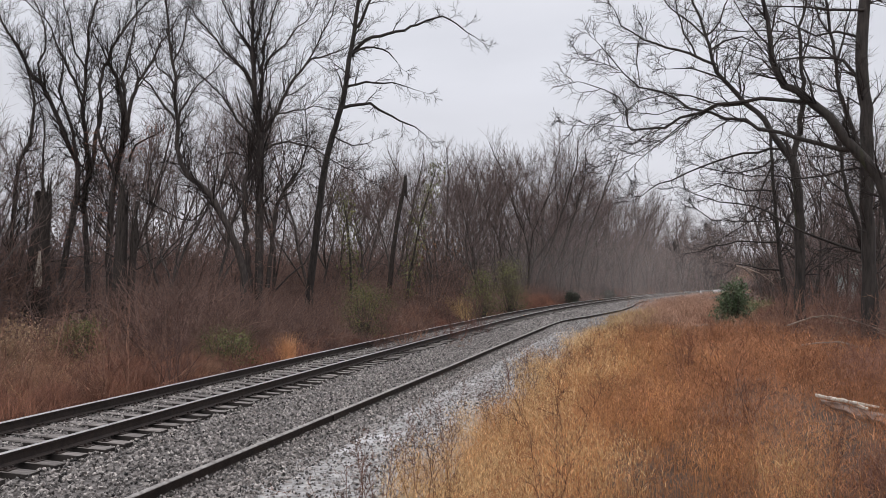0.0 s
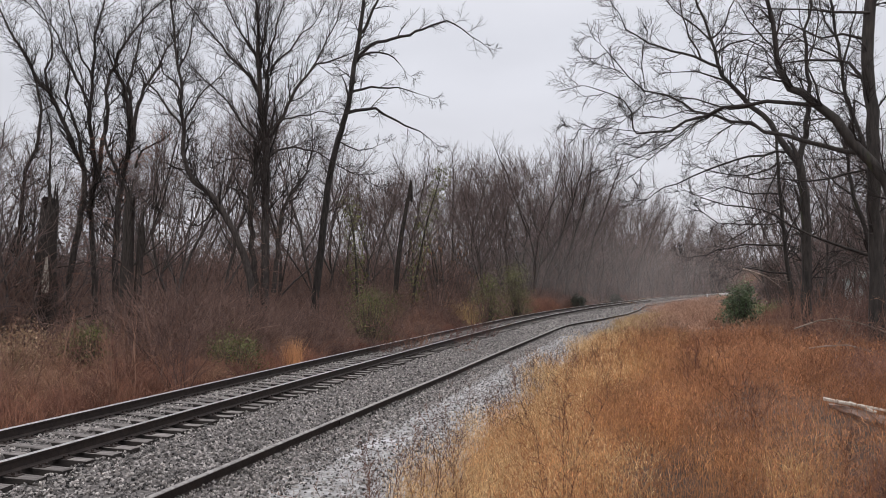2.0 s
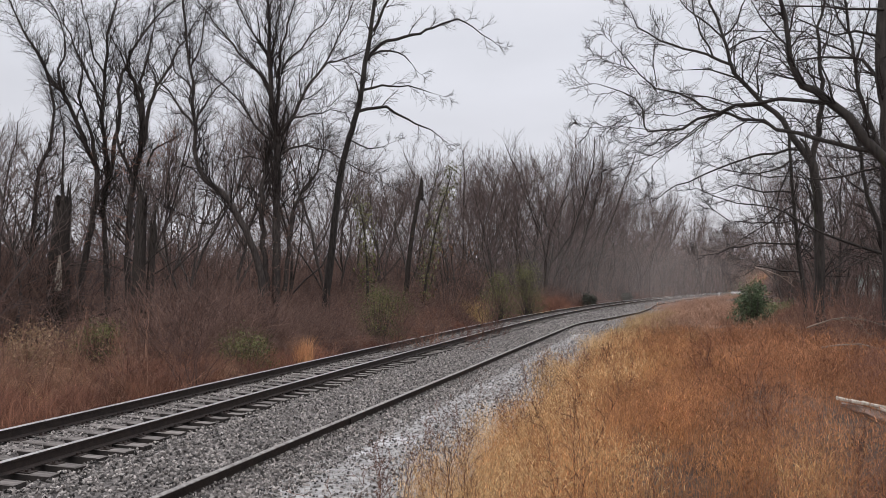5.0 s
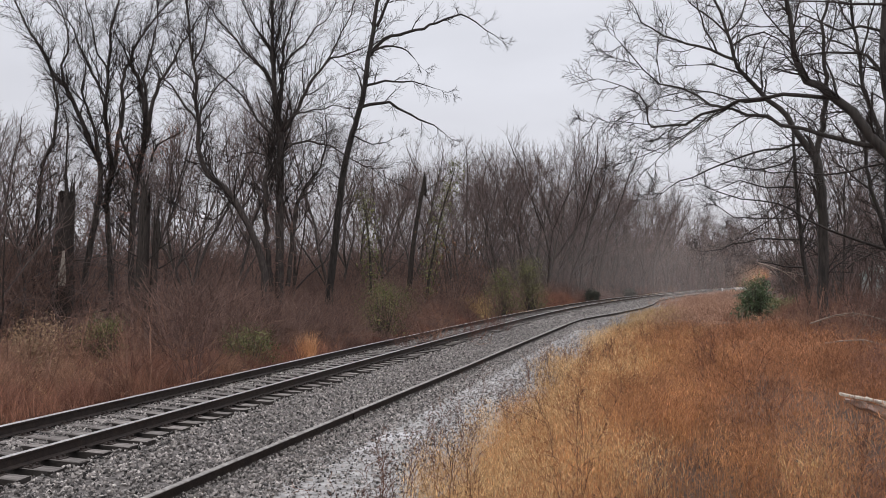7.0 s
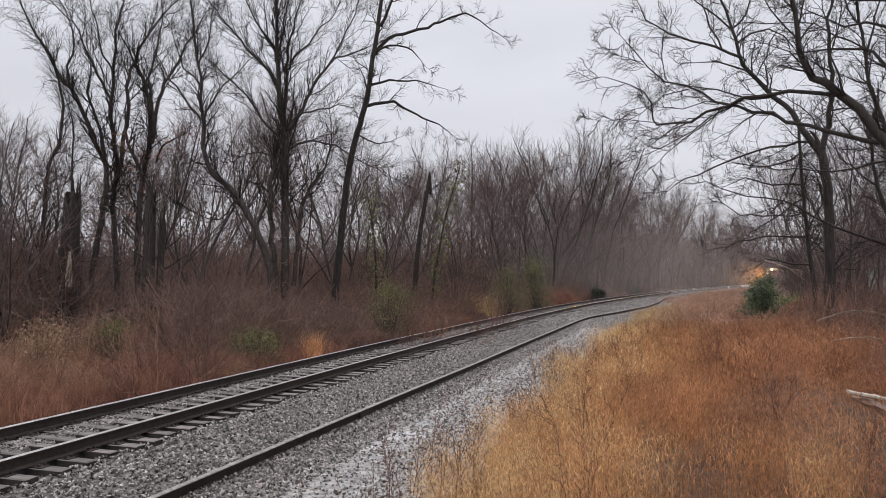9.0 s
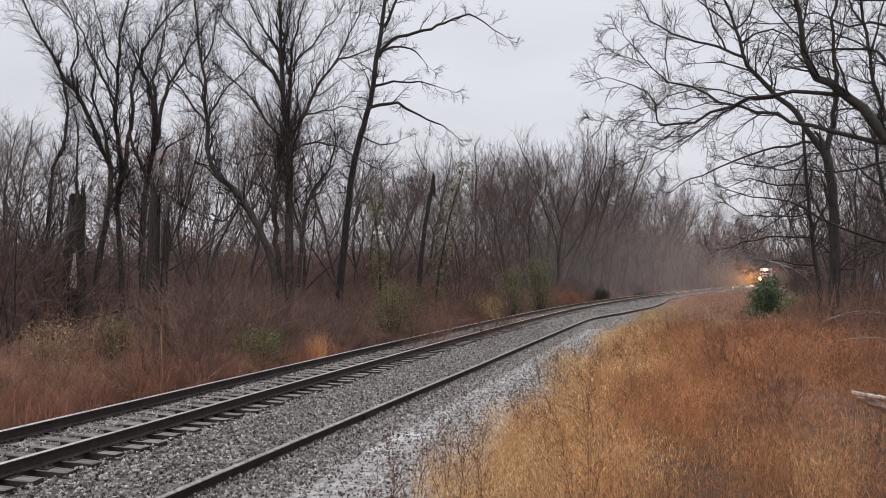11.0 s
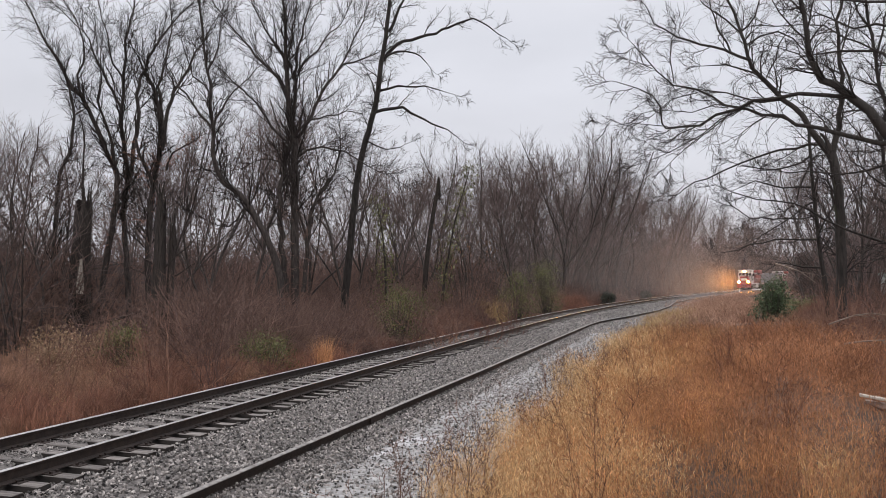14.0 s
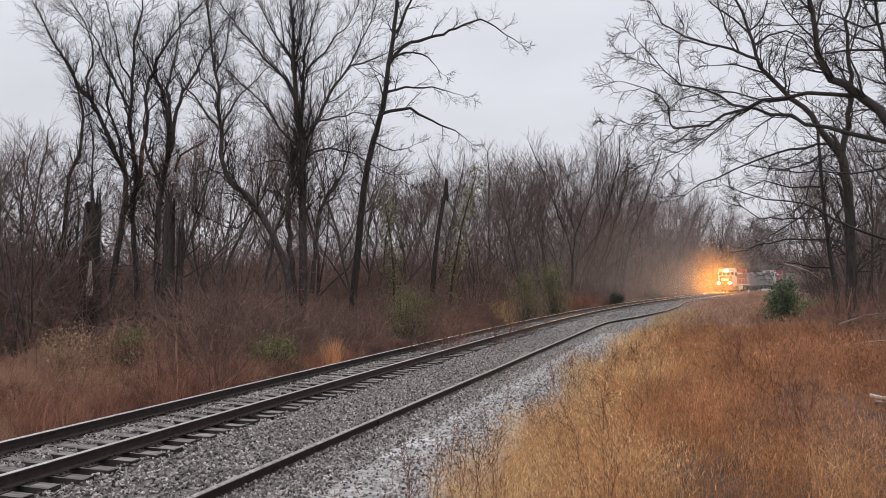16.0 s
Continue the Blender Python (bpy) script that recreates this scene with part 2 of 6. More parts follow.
def part(name, data, material_=None, parent=None, label=""):
    """Links a bmesh or a ready mesh as one object, under a thing or a part."""
    if isinstance(data, bmesh.types.BMesh):
        me = bpy.data.meshes.new(name)
        data.to_mesh(me)
        data.free()
        me.materials.append(material_)
        data = me
    ob = new(name, data)
    if parent:
        ob.parent = parent
    if name.endswith("tangle") or name in ("crown", "foliage", "ivy"):
        ob["kind"] = "stuff"
    return tagged(ob, label)


def thing(name, m, label, category, group="", kind=""):
    ob = new(name)
    ob.empty_display_size = 0.2
    ob.matrix_world = m
    return tagged(ob, label, category, group, kind)


def tubes(lines, sides):
    """Verts and quads of round tapered strands. lines: (m, n, 4) arrays of x, y, z, radius."""
    allv, allf, base = [], [], 0
    groups = {}
    for a in lines:
        groups.setdefault(len(a), []).append(a)
    for n, g in groups.items():
        a = np.array(g, float)
        p, r = a[..., :3], a[..., 3]
        t = np.gradient(p, axis=1)
        t /= np.linalg.norm(t, axis=2, keepdims=True) + 1e-9
        ref = np.eye(3)[np.abs(t.mean(1)).argmin(1)][:, None, :]
        u = np.cross(t, np.broadcast_to(ref, t.shape))
        u /= np.linalg.norm(u, axis=2, keepdims=True) + 1e-9
        v = np.cross(t, u)
        ang = np.arange(sides) * 2 * np.pi / sides
        ring = (p[:, :, None, :] + r[:, :, None, None] * (u[:, :, None, :] * np.cos(ang)[None, None, :, None]
                                                         + v[:, :, None, :] * np.sin(ang)[None, None, :, None]))
        m = len(g)
        allv.append(ring.reshape(-1, 3))
        i = np.arange(n - 1)[:, None] * sides + np.arange(sides)[None, :]
        j = np.arange(n - 1)[:, None] * sides + (np.arange(sides)[None, :] + 1) % sides
        q = np.stack([i, j, j + sides, i + sides], -1).reshape(-1, 4)
        f = (np.arange(m) * n * sides)[:, None, None] + q[None] + base
        allf.append(f.reshape(-1, 4))
        base += m * n * sides
    return np.concatenate(allv), np.concatenate(allf)


def smooth_line(pts, radii, step):
    """A polyline rounded through its points, with places about every step."""
    p = np.column_stack([np.array(pts, float), radii])
    out = []
    for i in range(len(p) - 1):
        a, b, c, d = p[max(i - 1, 0)], p[i], p[i + 1], p[min(i + 2, len(p) - 1)]
        n = max(1, int(round(np.linalg.norm((c - b)[:3]) / step)))
        for t in np.arange(n) / n:
            out.append(0.5 * (2 * b + (c - a) * t + (2 * a - 5 * b + 4 * c - d) * t * t + (3 * b - a - 3 * c + d) * t ** 3))
    out.append(p[-1])
    return np.array(out)


def unit(v):
    return v / (np.linalg.norm(v) + 1e-9)


def shoot(rng, p, d, length, r, n, wob, up):
    """One wandering strand of n places that bends upwards by up."""
    pts, step, d = [np.array([*p, r])], length / (n - 1), unit(np.array(d, float))
    for i in range(1, n):
        d = unit(d + rng.normal(0, wob, 3) + np.array([0, 0, up]))
        p = pts[-1][:3] + d * step
        pts.append(np.array([*p, r * (1 - 0.75 * i / (n - 1))]))
    return np.array(pts)


def sprout(rng, line, count, length, angle, up, wob=0.24, n=4, lo=0.2, thick=0.5, rmax=9.0, rmin=0.004):
    """Side shoots along a strand, shorter towards its end."""
    out = []
    for i in range(count):
        f = lo + (1 - lo) * (i + rng.random()) / count
        x = f * (len(line) - 1)
        k = min(int(x), len(line) - 2)
        q = line[k] + (line[k + 1] - line[k]) * (x - k)
        t = unit(line[k + 1][:3] - line[k][:3])
        side = unit(np.cross(t, rng.normal(0, 1, 3)))
        a = radians(angle * rng.uniform(0.7, 1.3))
        d = t * math.cos(a) + side * math.sin(a)
        out.append(shoot(rng, q[:3], d, length * rng.uniform(0.55, 1.25) * (1.1 - 0.55 * f), max(rmin, min(q[3] * thick, rmax)), n, wob, up))
    return out


# ---- the line of the railway: places by the distance s along it and the distance d to its right ----
SS = np.arange(-12.0, 520.0, 0.2)
BEND = np.interp(SS, [-12, 30, 60, 100, 150, 178, 192, 520], [0.00063, 0.00063, 0.00245, 0.00105, 0.00124, 0.00124, 0.0, 0.0])
TURN = np.cumsum(BEND) * 0.2
I0 = int(np.argmin(abs(SS)))
TURN += 0.22315 - TURN[I0]
CX, CY = np.cumsum(np.sin(TURN)) * 0.2, np.cumsum(np.cos(TURN)) * 0.2
CX, CY = CX - CX[I0] - 7.703, CY - CY[I0] + 6.0


def on_line(s, d=0.0, z=0.0):
    x, y, a = np.interp(s, SS, CX), np.interp(s, SS, CY), np.interp(s, SS, TURN)
    return np.stack([x + d * np.cos(a), y - d * np.sin(a), z + 0 * x + 0 * d], -1)


def line_pose(s, d=0.0, z=0.0, turned=0.0):
    """A pose on the line whose y axis runs along it."""
    x, y, z = on_line(s, d, z)
    return pose(float(x), float(y), float(z), 0, 0, -math.degrees(float(np.interp(s, SS, TURN))) + turned)


def offset_of(x, y):
    """The s and d of places in plan."""
    x, y = np.atleast_1d(np.asarray(x, float)), np.atleast_1d(np.asarray(y, float))
    cs, cx, cy, ct = SS[::10], CX[::10], CY[::10], TURN[::10]
    s, d = np.empty(len(x)), np.empty(len(x))
    for a in range(0, len(x), 4000):
        b = slice(a, a + 4000)
        k = ((x[b, None] - cx) ** 2 + (y[b, None] - cy) ** 2).argmin(1)
        dx, dy = x[b] - cx[k], y[b] - cy[k]
        s[b] = cs[k] + dx * np.sin(ct[k]) + dy * np.cos(ct[k])
        d[b] = dx * np.cos(ct[k]) - dy * np.sin(ct[k])
    return s, d


def ground_z(x, y):
    s, d = offset_of(x, y)
    z = np.interp(d, [-90, -14, -7, -4.2, -2.6, 2.6, 3.6, 6.2, 8.0, 11, 20, 60], [-0.5, -0.7, -0.95, -0.95, -0.75, -0.75, -0.52, -0.5, 0.05, 0.4, 0.5, 0.5])
    z = np.where(d > 6.2, -0.5 + (z + 0.5) * np.interp(s, [0, 8, 34, 60], [1, 1, 0.42, 0.3]), z)
    bumps = 0.10 * np.sin(x * 0.9 + 1.3 * np.sin(y * 0.35)) * np.sin(y * 0.7 + 0.5) + 0.25 * np.sin(x * 0.13 + 2) * np.sin(y * 0.11)
    return z + bumps * np.clip((np.abs(d - 1.5) - 5.0) / 6.0, 0, 1)


def gz(x, y):
    return float(ground_z(x, y)[0])


def sweep(profile, s, closed=False):
    """Verts and quads of a section of (d, z) drawn along the line at the distances s."""
    pr = np.array(profile, float)
    v = np.concatenate([on_line(np.full(len(pr), a), pr[:, 0], pr[:, 1]) for a in s])
    k = len(pr)
    i = np.arange(k if closed else k - 1)
    j = (i + 1) % k
    r = np.arange(len(s) - 1)[:, None] * k
    return v, np.stack([r + i, r + j, r + j + k, r + i + k], -1).reshape(-1, 4)


def merge(pieces):
    v, f, b = [], [], 0
    for a, q in pieces:
        v.append(a)
        f.append(np.asarray(q) + b)
        b += len(a)
    return np.concatenate(v), np.concatenate(f)


def box_bm(bm, x0, x1, y0, y1, z0, z1, bevel=0.0):
    res = bmesh.ops.create_cube(bm, size=1, matrix=Matrix.Translation(((x0 + x1) / 2, (y0 + y1) / 2, (z0 + z1) / 2))
                                @ Matrix.Diagonal((x1 - x0, y1 - y0, z1 - z0, 1)))
    if bevel:
        edges = list({e for v in res["verts"] for e in v.link_edges})
        bmesh.ops.bevel(bm, geom=edges, offset=bevel, segments=2, affect="EDGES", profile=0.5)
    return bm


def rod_bm(bm, a, b, r, sides=8, r2=None):
    a, b = Vector(a), Vector(b)
    m = Matrix.Translation((a + b) / 2) @ (b - a).to_track_quat("Z", "Y").to_matrix().to_4x4()
    bmesh.ops.create_cone(bm, cap_ends=True, segments=sides, radius1=r, radius2=r if r2 is None else r2, depth=(b - a).length, matrix=m)
    return bm


# ---- ground ----
gx = np.concatenate([[-2500, -900, -350, -160], np.arange(-90, -40, 5), np.arange(-40, 45, 0.8), np.arange(45, 120, 4), [150, 200, 300, 600, 2500]])
gy = np.concatenate([[-1500, -300, -80, -30], np.arange(-12, 75, 0.8), np.arange(75, 180, 2.5), np.arange(180, 420, 8), [460, 560, 800, 1400, 3500]])
XX, YY = np.meshgrid(gx, gy)
ZZ = ground_z(XX.ravel(), YY.ravel())
gi = (np.arange(len(gy) - 1)[:, None] * len(gx) + np.arange(len(gx) - 1)[None, :]).ravel()
ground = part("ground", mesh_of("ground", np.column_stack([XX.ravel(), YY.ravel(), ZZ]),
                                np.stack([gi, gi + 1, gi + 1 + len(gx), gi + len(gx)], 1), SOIL, True))
tagged(ground, "brown leaf litter and bare winter soil beside the railway", "ground", kind="structure")

s_bed = np.concatenate([np.arange(-10, 60, 0.5), np.arange(60, 480, 2.0)])
bed = part("ballast_bed", mesh_of("ballast_bed", *sweep([(-3.6, -1.0), (-3.2, -0.82), (-1.75, -0.25), (-1.3, -0.145), (-0.1, -0.178), (0.08, -0.50), (0.98, -0.54), (1.12, -0.27), (1.5, -0.30), (1.95, -0.36),
                                                          (2.6, -0.43), (3.6, -0.46), (4.1, -0.50)], s_bed), BALLAST, True))
tagged(bed, "grey crushed stone ballast bed under the railway track", "ballast", kind="structure")
wob = np.interp(s_bed, np.arange(-20, 500, 7), np.random.default_rng(5).normal(0, 0.3, 75))
rv, rf = sweep([(3.7, -0.478), (4.4, -0.465), (5.2, -0.475), (6.2, -0.455), (7.0, -0.44)], s_bed)
road = part("gravel_track", mesh_of("gravel_track", rv, rf, ROAD, True))
tagged(road, "pale grey fine gravel service track with whitish wet patches", "gravel track", kind="structure")

# loose stones on the bed and on the service track
rng = np.random.default_rng(11)


def stones(count, s0, s1, d0, d1, lo, hi, top):
    s = s0 + (s1 - s0) * rng.random(count) ** 1.9
    d = rng.uniform(d0, d1, count)
    z = top(d)
    p = on_line(s, d, z)
    octa = np.array([(1, 0, 0), (0, 1, 0), (-1, 0, 0), (0, -1, 0), (0, 0, 1), (0, 0, -1)], float)
    tri = np.array([(0, 1, 4), (1, 2, 4), (2, 3, 4), (3, 0, 4), (1, 0, 5), (2, 1, 5), (3, 2, 5), (0, 3, 5)])
    size = rng.uniform(lo, hi, (count, 1, 1)) * rng.uniform(0.55, 1.2, (count, 1, 3))
    v = octa[None] * size + rng.normal(0, 0.22, (count, 6, 3)) * size
    q = rng.normal(0, 1, (count, 4))
    q /= np.linalg.norm(q, axis=1, keepdims=True)
    w, x, y, zz = q.T
    R = np.stack([1 - 2 * (y * y + zz * zz), 2 * (x * y - w * zz), 2 * (x * zz + w * y), 2 * (x * y + w * zz), 1 - 2 * (x * x + zz * zz),
                  2 * (y * zz - w * x), 2 * (x * zz - w * y), 2 * (y * zz + w * x), 1 - 2 * (x * x + y * y)], 1).reshape(-1, 3, 3)
    v = np.einsum("nij,nkj->nki", R, v) + p[:, None, :]
    return v.reshape(-1, 3), (np.arange(count)[:, None, None] * 6 + tri[None]).reshape(-1, 3)


def bed_top(d):
    return np.interp(d, [-3.4, -1.75, -1.3, -0.1, 0.08, 0.98, 1.12, 1.5, 1.95, 2.6, 3.6, 4.6], [-0.86, -0.24, -0.14, -0.172, -0.49, -0.53, -0.255, -0.29, -0.35, -0.42, -0.45, -0.47]) + 0.01


crib = part("ballast_stones", mesh_of("ballast_stones", *merge([
    stones(48000, -4, 48, 1.1, 4.2, 0.014, 0.036, bed_top),
    stones(11000, 44, 125, 1.18, 4.2, 0.03, 0.062, bed_top),
    stones(16000, -4, 48, -1.3, -0.05, 0.014, 0.034, bed_top)]), STONE))
tagged(crib, "loose angular grey and whitish ballast stones along the track", "gravel", kind="stuff")
grit = part("road_stones", mesh_of("road_stones", *merge([stones(32000, -4, 44, 3.5, 7.0, 0.011, 0.032, lambda d: 0 * d - 0.462),
                                                               stones(15000, 42, 100, 3.6, 7.0, 0.018, 0.045, lambda d: 0 * d - 0.462)]), STONE))
tagged(grit, "small loose stones on the pale gravel service track", "gravel", kind="stuff")

# ---- the railway track ----
HEAD = [(0.037, -0.016), (0.0355, -0.009), (0.031, -0.004), (0.022, -0.0015), (0.008, 0.0)]
RAIL = [(-0.076, -0.18), (0.076, -0.18), (0.076, -0.168), (0.012, -0.145), (0.010, -0.050), (0.036, -0.040), *HEAD,
        *[(-d, z) for d, z in HEAD[::-1]], (-0.036, -0.040), (-0.010, -0.050), (-0.012, -0.145), (-0.076, -0.168)]
HEAD_FACES = list(range(6, 6 + 2 * len(HEAD) - 1))
track = thing("railway_track", Matrix(), "single railway track of dark steel rails on weathered wooden sleepers", "railway track")
s_rail = np.concatenate([np.arange(-11, 60, 0.5), np.arange(60, 500, 2.0)])
CANT = 0.06


def rail_mesh(name, d0, z0, s, head):
    v, f = sweep([(d + d0, z + z0) for d, z in RAIL], s, True)
    me = mesh_of(name, v, f, RUST)
    me.materials.append(head)
    idx = np.isin(np.arange(len(f)) % len(RAIL), HEAD_FACES).astype(np.int32)
    me.polygons.foreach_set("material_index", idx)
    return me


part("rail", rail_mesh("rail", -0.7535, CANT, s_rail, RAIL_TOP), None, track, "dark steel rail with a polished running head")
part("rail", rail_mesh("rail", 0.7535, 0.0, s_rail, RAIL_TOP), None, track)


def sleeper_mesh(seed):
    r = random.Random(seed)
    bm = bmesh.new()
    box_bm(bm, -1.28, 1.24, -0.115, 0.115, -0.17, 0.0, 0.012)
    for v in bm.verts:
        v.co.x += r.uniform(-0.012, 0.012)
        v.co.z += r.uniform(-0.006, 0.006)
    me = bpy.data.meshes.new("sleeper")
    bm.to_mesh(me)
    bm.free()
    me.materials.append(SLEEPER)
    me.materials.append(TAR_SHADE)
    # Faces that don't look up get the tar with the shade painted in.
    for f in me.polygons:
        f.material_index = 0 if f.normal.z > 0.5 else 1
    return me


def plate_mesh():
    bm = bmesh.new()
    box_bm(bm, -0.17, 0.17, -0.09, 0.09, 0, 0.014, 0.003)
    for x in (-0.105, 0.105):
        for y in (-0.06, 0.06):
            box_bm(bm, x - 0.017, x + 0.017, y - 0.014, y + 0.014, 0.014, 0.045)
    me = bpy.data.meshes.new("tie_plate")
    bm.to_mesh(me)
    bm.free()
    me.materials.append(RUST)
    return me


def track_pieces():
    rs = random.Random(3)
    meshes = [sleeper_mesh(i) for i in range(6)]
    plate = plate_mesh()
    tilt = math.degrees(math.atan2(CANT, 1.507))
    for i in range(250):
        s = -5.0 + 0.52 * i + rs.uniform(-0.03, 0.03)
        ob = part("sleeper", rs.choice(meshes), None, track)
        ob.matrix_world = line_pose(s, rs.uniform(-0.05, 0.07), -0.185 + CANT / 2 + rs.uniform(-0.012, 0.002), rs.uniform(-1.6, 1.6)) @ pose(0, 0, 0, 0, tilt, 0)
        if i < 70:
            for x in (-0.7535, 0.7535):
                p = part("tie_plate", plate, None, ob)
                p.location = (x, 0, -0.002)
    far = []
    for i in range(640):
        s = 125.5 + 0.52 * i
        a, b = on_line(s, -1.3, -0.16), on_line(s, 1.3, -0.20)
        far.append(np.array([[*a, 0.11], [*b, 0.11]]))
    ob = part("far_sleepers", mesh_of("far_sleepers", *tubes(far, 4), SLEEPER), None, track, "distant weathered wooden sleepers")
    ob["kind"] = "stuff"


def spare_rail():
    rail = thing("spare_rail", Matrix(), "long rusty spare rail lying loose on the ballast shoulder", "rail")
    k = len(RAIL)
    pr = np.array(RAIL)
    lie = math.radians(8)
    dd = pr[:, 0] * math.cos(lie) + (pr[:, 1] + 0.18) * math.sin(lie)
    zz = -pr[:, 0] * math.sin(lie) + (pr[:, 1] + 0.18) * math.cos(lie)

    def across(s):
        return np.interp(s, [-8, 5, 20, 35, 48, 50.5, 53, 60, 72, 84, 100, 150], [2.95, 3.05, 3.3, 3.35, 3.3, 3.35, 3.6, 4.4, 5.2, 4.9, 3.5, 3.2])

    for s0, s1 in ((-8, 11.5), (11.5, 31), (31, 50.5), (50.5, 70), (70, 89.5), (89.5, 109), (109, 128.5), (128.5, 150)):
        s = np.linspace(s0 + 0.01, s1 - 0.01, 34)
        v = np.concatenate([on_line(np.full(k, a), dd + b, zz - 0.445) for a, b in zip(s, across(s))])
        i = np.arange(k)
        r = np.arange(len(s) - 1)[:, None] * k
        f = np.stack([r + i, r + (i + 1) % k, r + (i + 1) % k + k, r + i + k], -1).reshape(-1, 4)
        me = mesh_of("rail_length", v, f, RUST)
        me.materials.append(HIGHLIT_TOP)
        me.polygons.foreach_set("material_index", np.isin(np.arange(len(f)) % k, HEAD_FACES).astype(np.int32))
        part("rail_length", me, None, rail)
        if s1 < 100:
            for side in (-0.03, 0.035):
                bar = part("joint_bar", box_bm(bmesh.new(), -0.012, 0.012, -0.32, 0.32, -0.05, 0.05, 0.006), RUST, rail)
                bar.matrix_world = line_pose(s1, float(across(s1)) + side, -0.36)


spare_rail()

# ---- trees ----


def crown_of(rng, mains, fine, reach, up=0.06, angle=42, slim=1.0):
    """Side branches and twigs on main limbs, as strands for the crown."""
    out = []
    for line in mains:
        size = float(np.linalg.norm(line[-1][:3] - line[0][:3]))
        far = reach * (0.55 if size < 2.6 else 1.0)
        first = sprout(rng, line, max(3, int(size * fine)), far, angle, up, wob=0.17, n=7, lo=0.35 if size > 7 else 0.12, thick=0.5, rmax=0.045 * slim, rmin=0.017 * slim)
        out += first
        for b in first:
            second = sprout(rng, b, 7, far * 0.6, 42, up, wob=0.16, n=5, lo=0.12, thick=0.62, rmin=0.0108 * slim)
            out += second
            for c in second:
                out += sprout(rng, c, 3, far * 0.36, 38, up, wob=0.16, n=3, lo=0.15, thick=0.65, rmin=0.0074 * slim)
    return out


def hero_tree(x, y, z, limbs, seed, label, fine=1.6, reach=2.2, bark=None, twig=None, depth=0.10, up=0.06, thin=0.8, tip=1.6, angle=42, slim=1.0, vines=None):
    """A leafless tree: limbs are ([(across, height), ...], first radius, last radius); each gets a depth of its own."""
    rng = np.random.default_rng(seed)
    bark, twig = bark or BARK, twig or TWIG
    tree = thing("tree", pose(x, y, z, 0, 0, -math.degrees(math.atan2(x, y))), label, "tree")
    mains = []
    for k, (pts, r0, r1) in enumerate(limbs):
        pts = list(pts)
        from_ground = k == 0 or pts[0][1] < 2.4
        if from_ground:
            pts = [(pts[0][0] * 0.96, -1.0)] + pts
        lean = rng.normal(0, depth) if k else 0.0
        h0 = pts[0][1]
        p = [(a, lean * max(0, b - h0) + 0.12 * math.sin(b * 0.8 + k), b) for a, b in pts]
        r = np.linspace(r0, r1, len(p)) * thin
        if from_ground:
            r[0] *= 1.5
        line = smooth_line(p, r, 0.5)
        line[1:-1, :3] += rng.normal(0, 0.02 if from_ground else 0.045, (len(line) - 2, 3))
        mains.append(line)
        part("trunk" if from_ground else "limb", mesh_of("limb", *tubes([line], 9), bark, True), None, tree)
    tips = [shoot(rng, l[-1][:3], l[-1][:3] - l[-2][:3], tip, l[-1][3], 5, 0.15, up) for l in mains]
    twigs = crown_of(rng, mains + tips, fine, reach, up, angle, slim)
    part("crown", mesh_of("crown", *tubes(tips + twigs, 3), twig, True), None, tree)
    if vines:
        hung = []
        for line in mains:
            low = line[line[:, 2] < vines[0]]
            if len(low) > 4:
                for b in sprout(rng, low, 46, 1.0, 70, -0.08, wob=0.22, n=4, lo=0.1, thick=0.1, rmin=0.012, rmax=0.014):
                    hung += [b] + sprout(rng, b, 3, 0.5, 50, -0.08, wob=0.2, n=3, thick=0.7, rmin=0.009)
        part("vine_tangle", mesh_of("vine_tangle", *tubes(hung, 3), vines[1], True), None, tree, "dry vines clinging to the stems")
    return tree


hero_tree(-18.60, 44.00, -0.80, [
    ([(-1.17, 2.0), (-0.91, 4.48), (-0.56, 6.54), (-0.37, 8.32), (-0.44, 9.21), (-0.94, 10.22), (-1.36, 11.38), (-1.72, 12.24), (-2.14, 13.0), (-2.59, 13.49), (-3.0, 14.34), (-3.35, 15.03), (-3.81, 15.72), (-4.21, 16.55), (-4.61, 17.52)], 0.255, 0.048),
    ([(-2.14, 13.0), (-2.29, 14.17), (-2.14, 14.86), (-1.99, 15.47), (-2.0, 16.21), (-2.25, 16.78), (-2.93, 17.88)], 0.096, 0.032),
    ([(0.21, 1.98), (0.06, 4.78), (-0.08, 7.15), (0.11, 8.94), (-0.08, 10.72), (-0.21, 12.2), (-0.11, 13.11), (-0.12, 14.31), (0.02, 15.53), (0.01, 16.43), (0.46, 18.31)], 0.239, 0.064),
    ([(-0.21, 12.65), (-0.86, 13.94), (-1.28, 14.8), (-1.61, 15.66), (-2.11, 16.5), (-3.45, 17.81)], 0.111, 0.032),
    ([(-0.12, 14.16), (-0.74, 15.45), (-0.89, 16.33), (-1.33, 18.08)], 0.080, 0.032),
    ([(-0.52, 9.5), (-0.74, 11.27), (-1.24, 12.42), (-1.34, 13.45), (-1.19, 14.21)], 0.127, 0.048),
    ([(0.23, 8.65), (0.5, 10.76), (0.68, 12.27), (0.66, 13.78), (0.98, 14.72), (1.61, 16.31), (2.17, 17.14), (3.46, 18.69)], 0.175, 0.048),
], 91, 'clump of tall bare grey-brown trees with twisting stems', vines=(10.5, BRUSH_RED), fine=2.5, reach=2.3, bark=BARK, twig=TWIG, depth=0.03, up=0.07, thin=0.7, tip=2.0, angle=34)
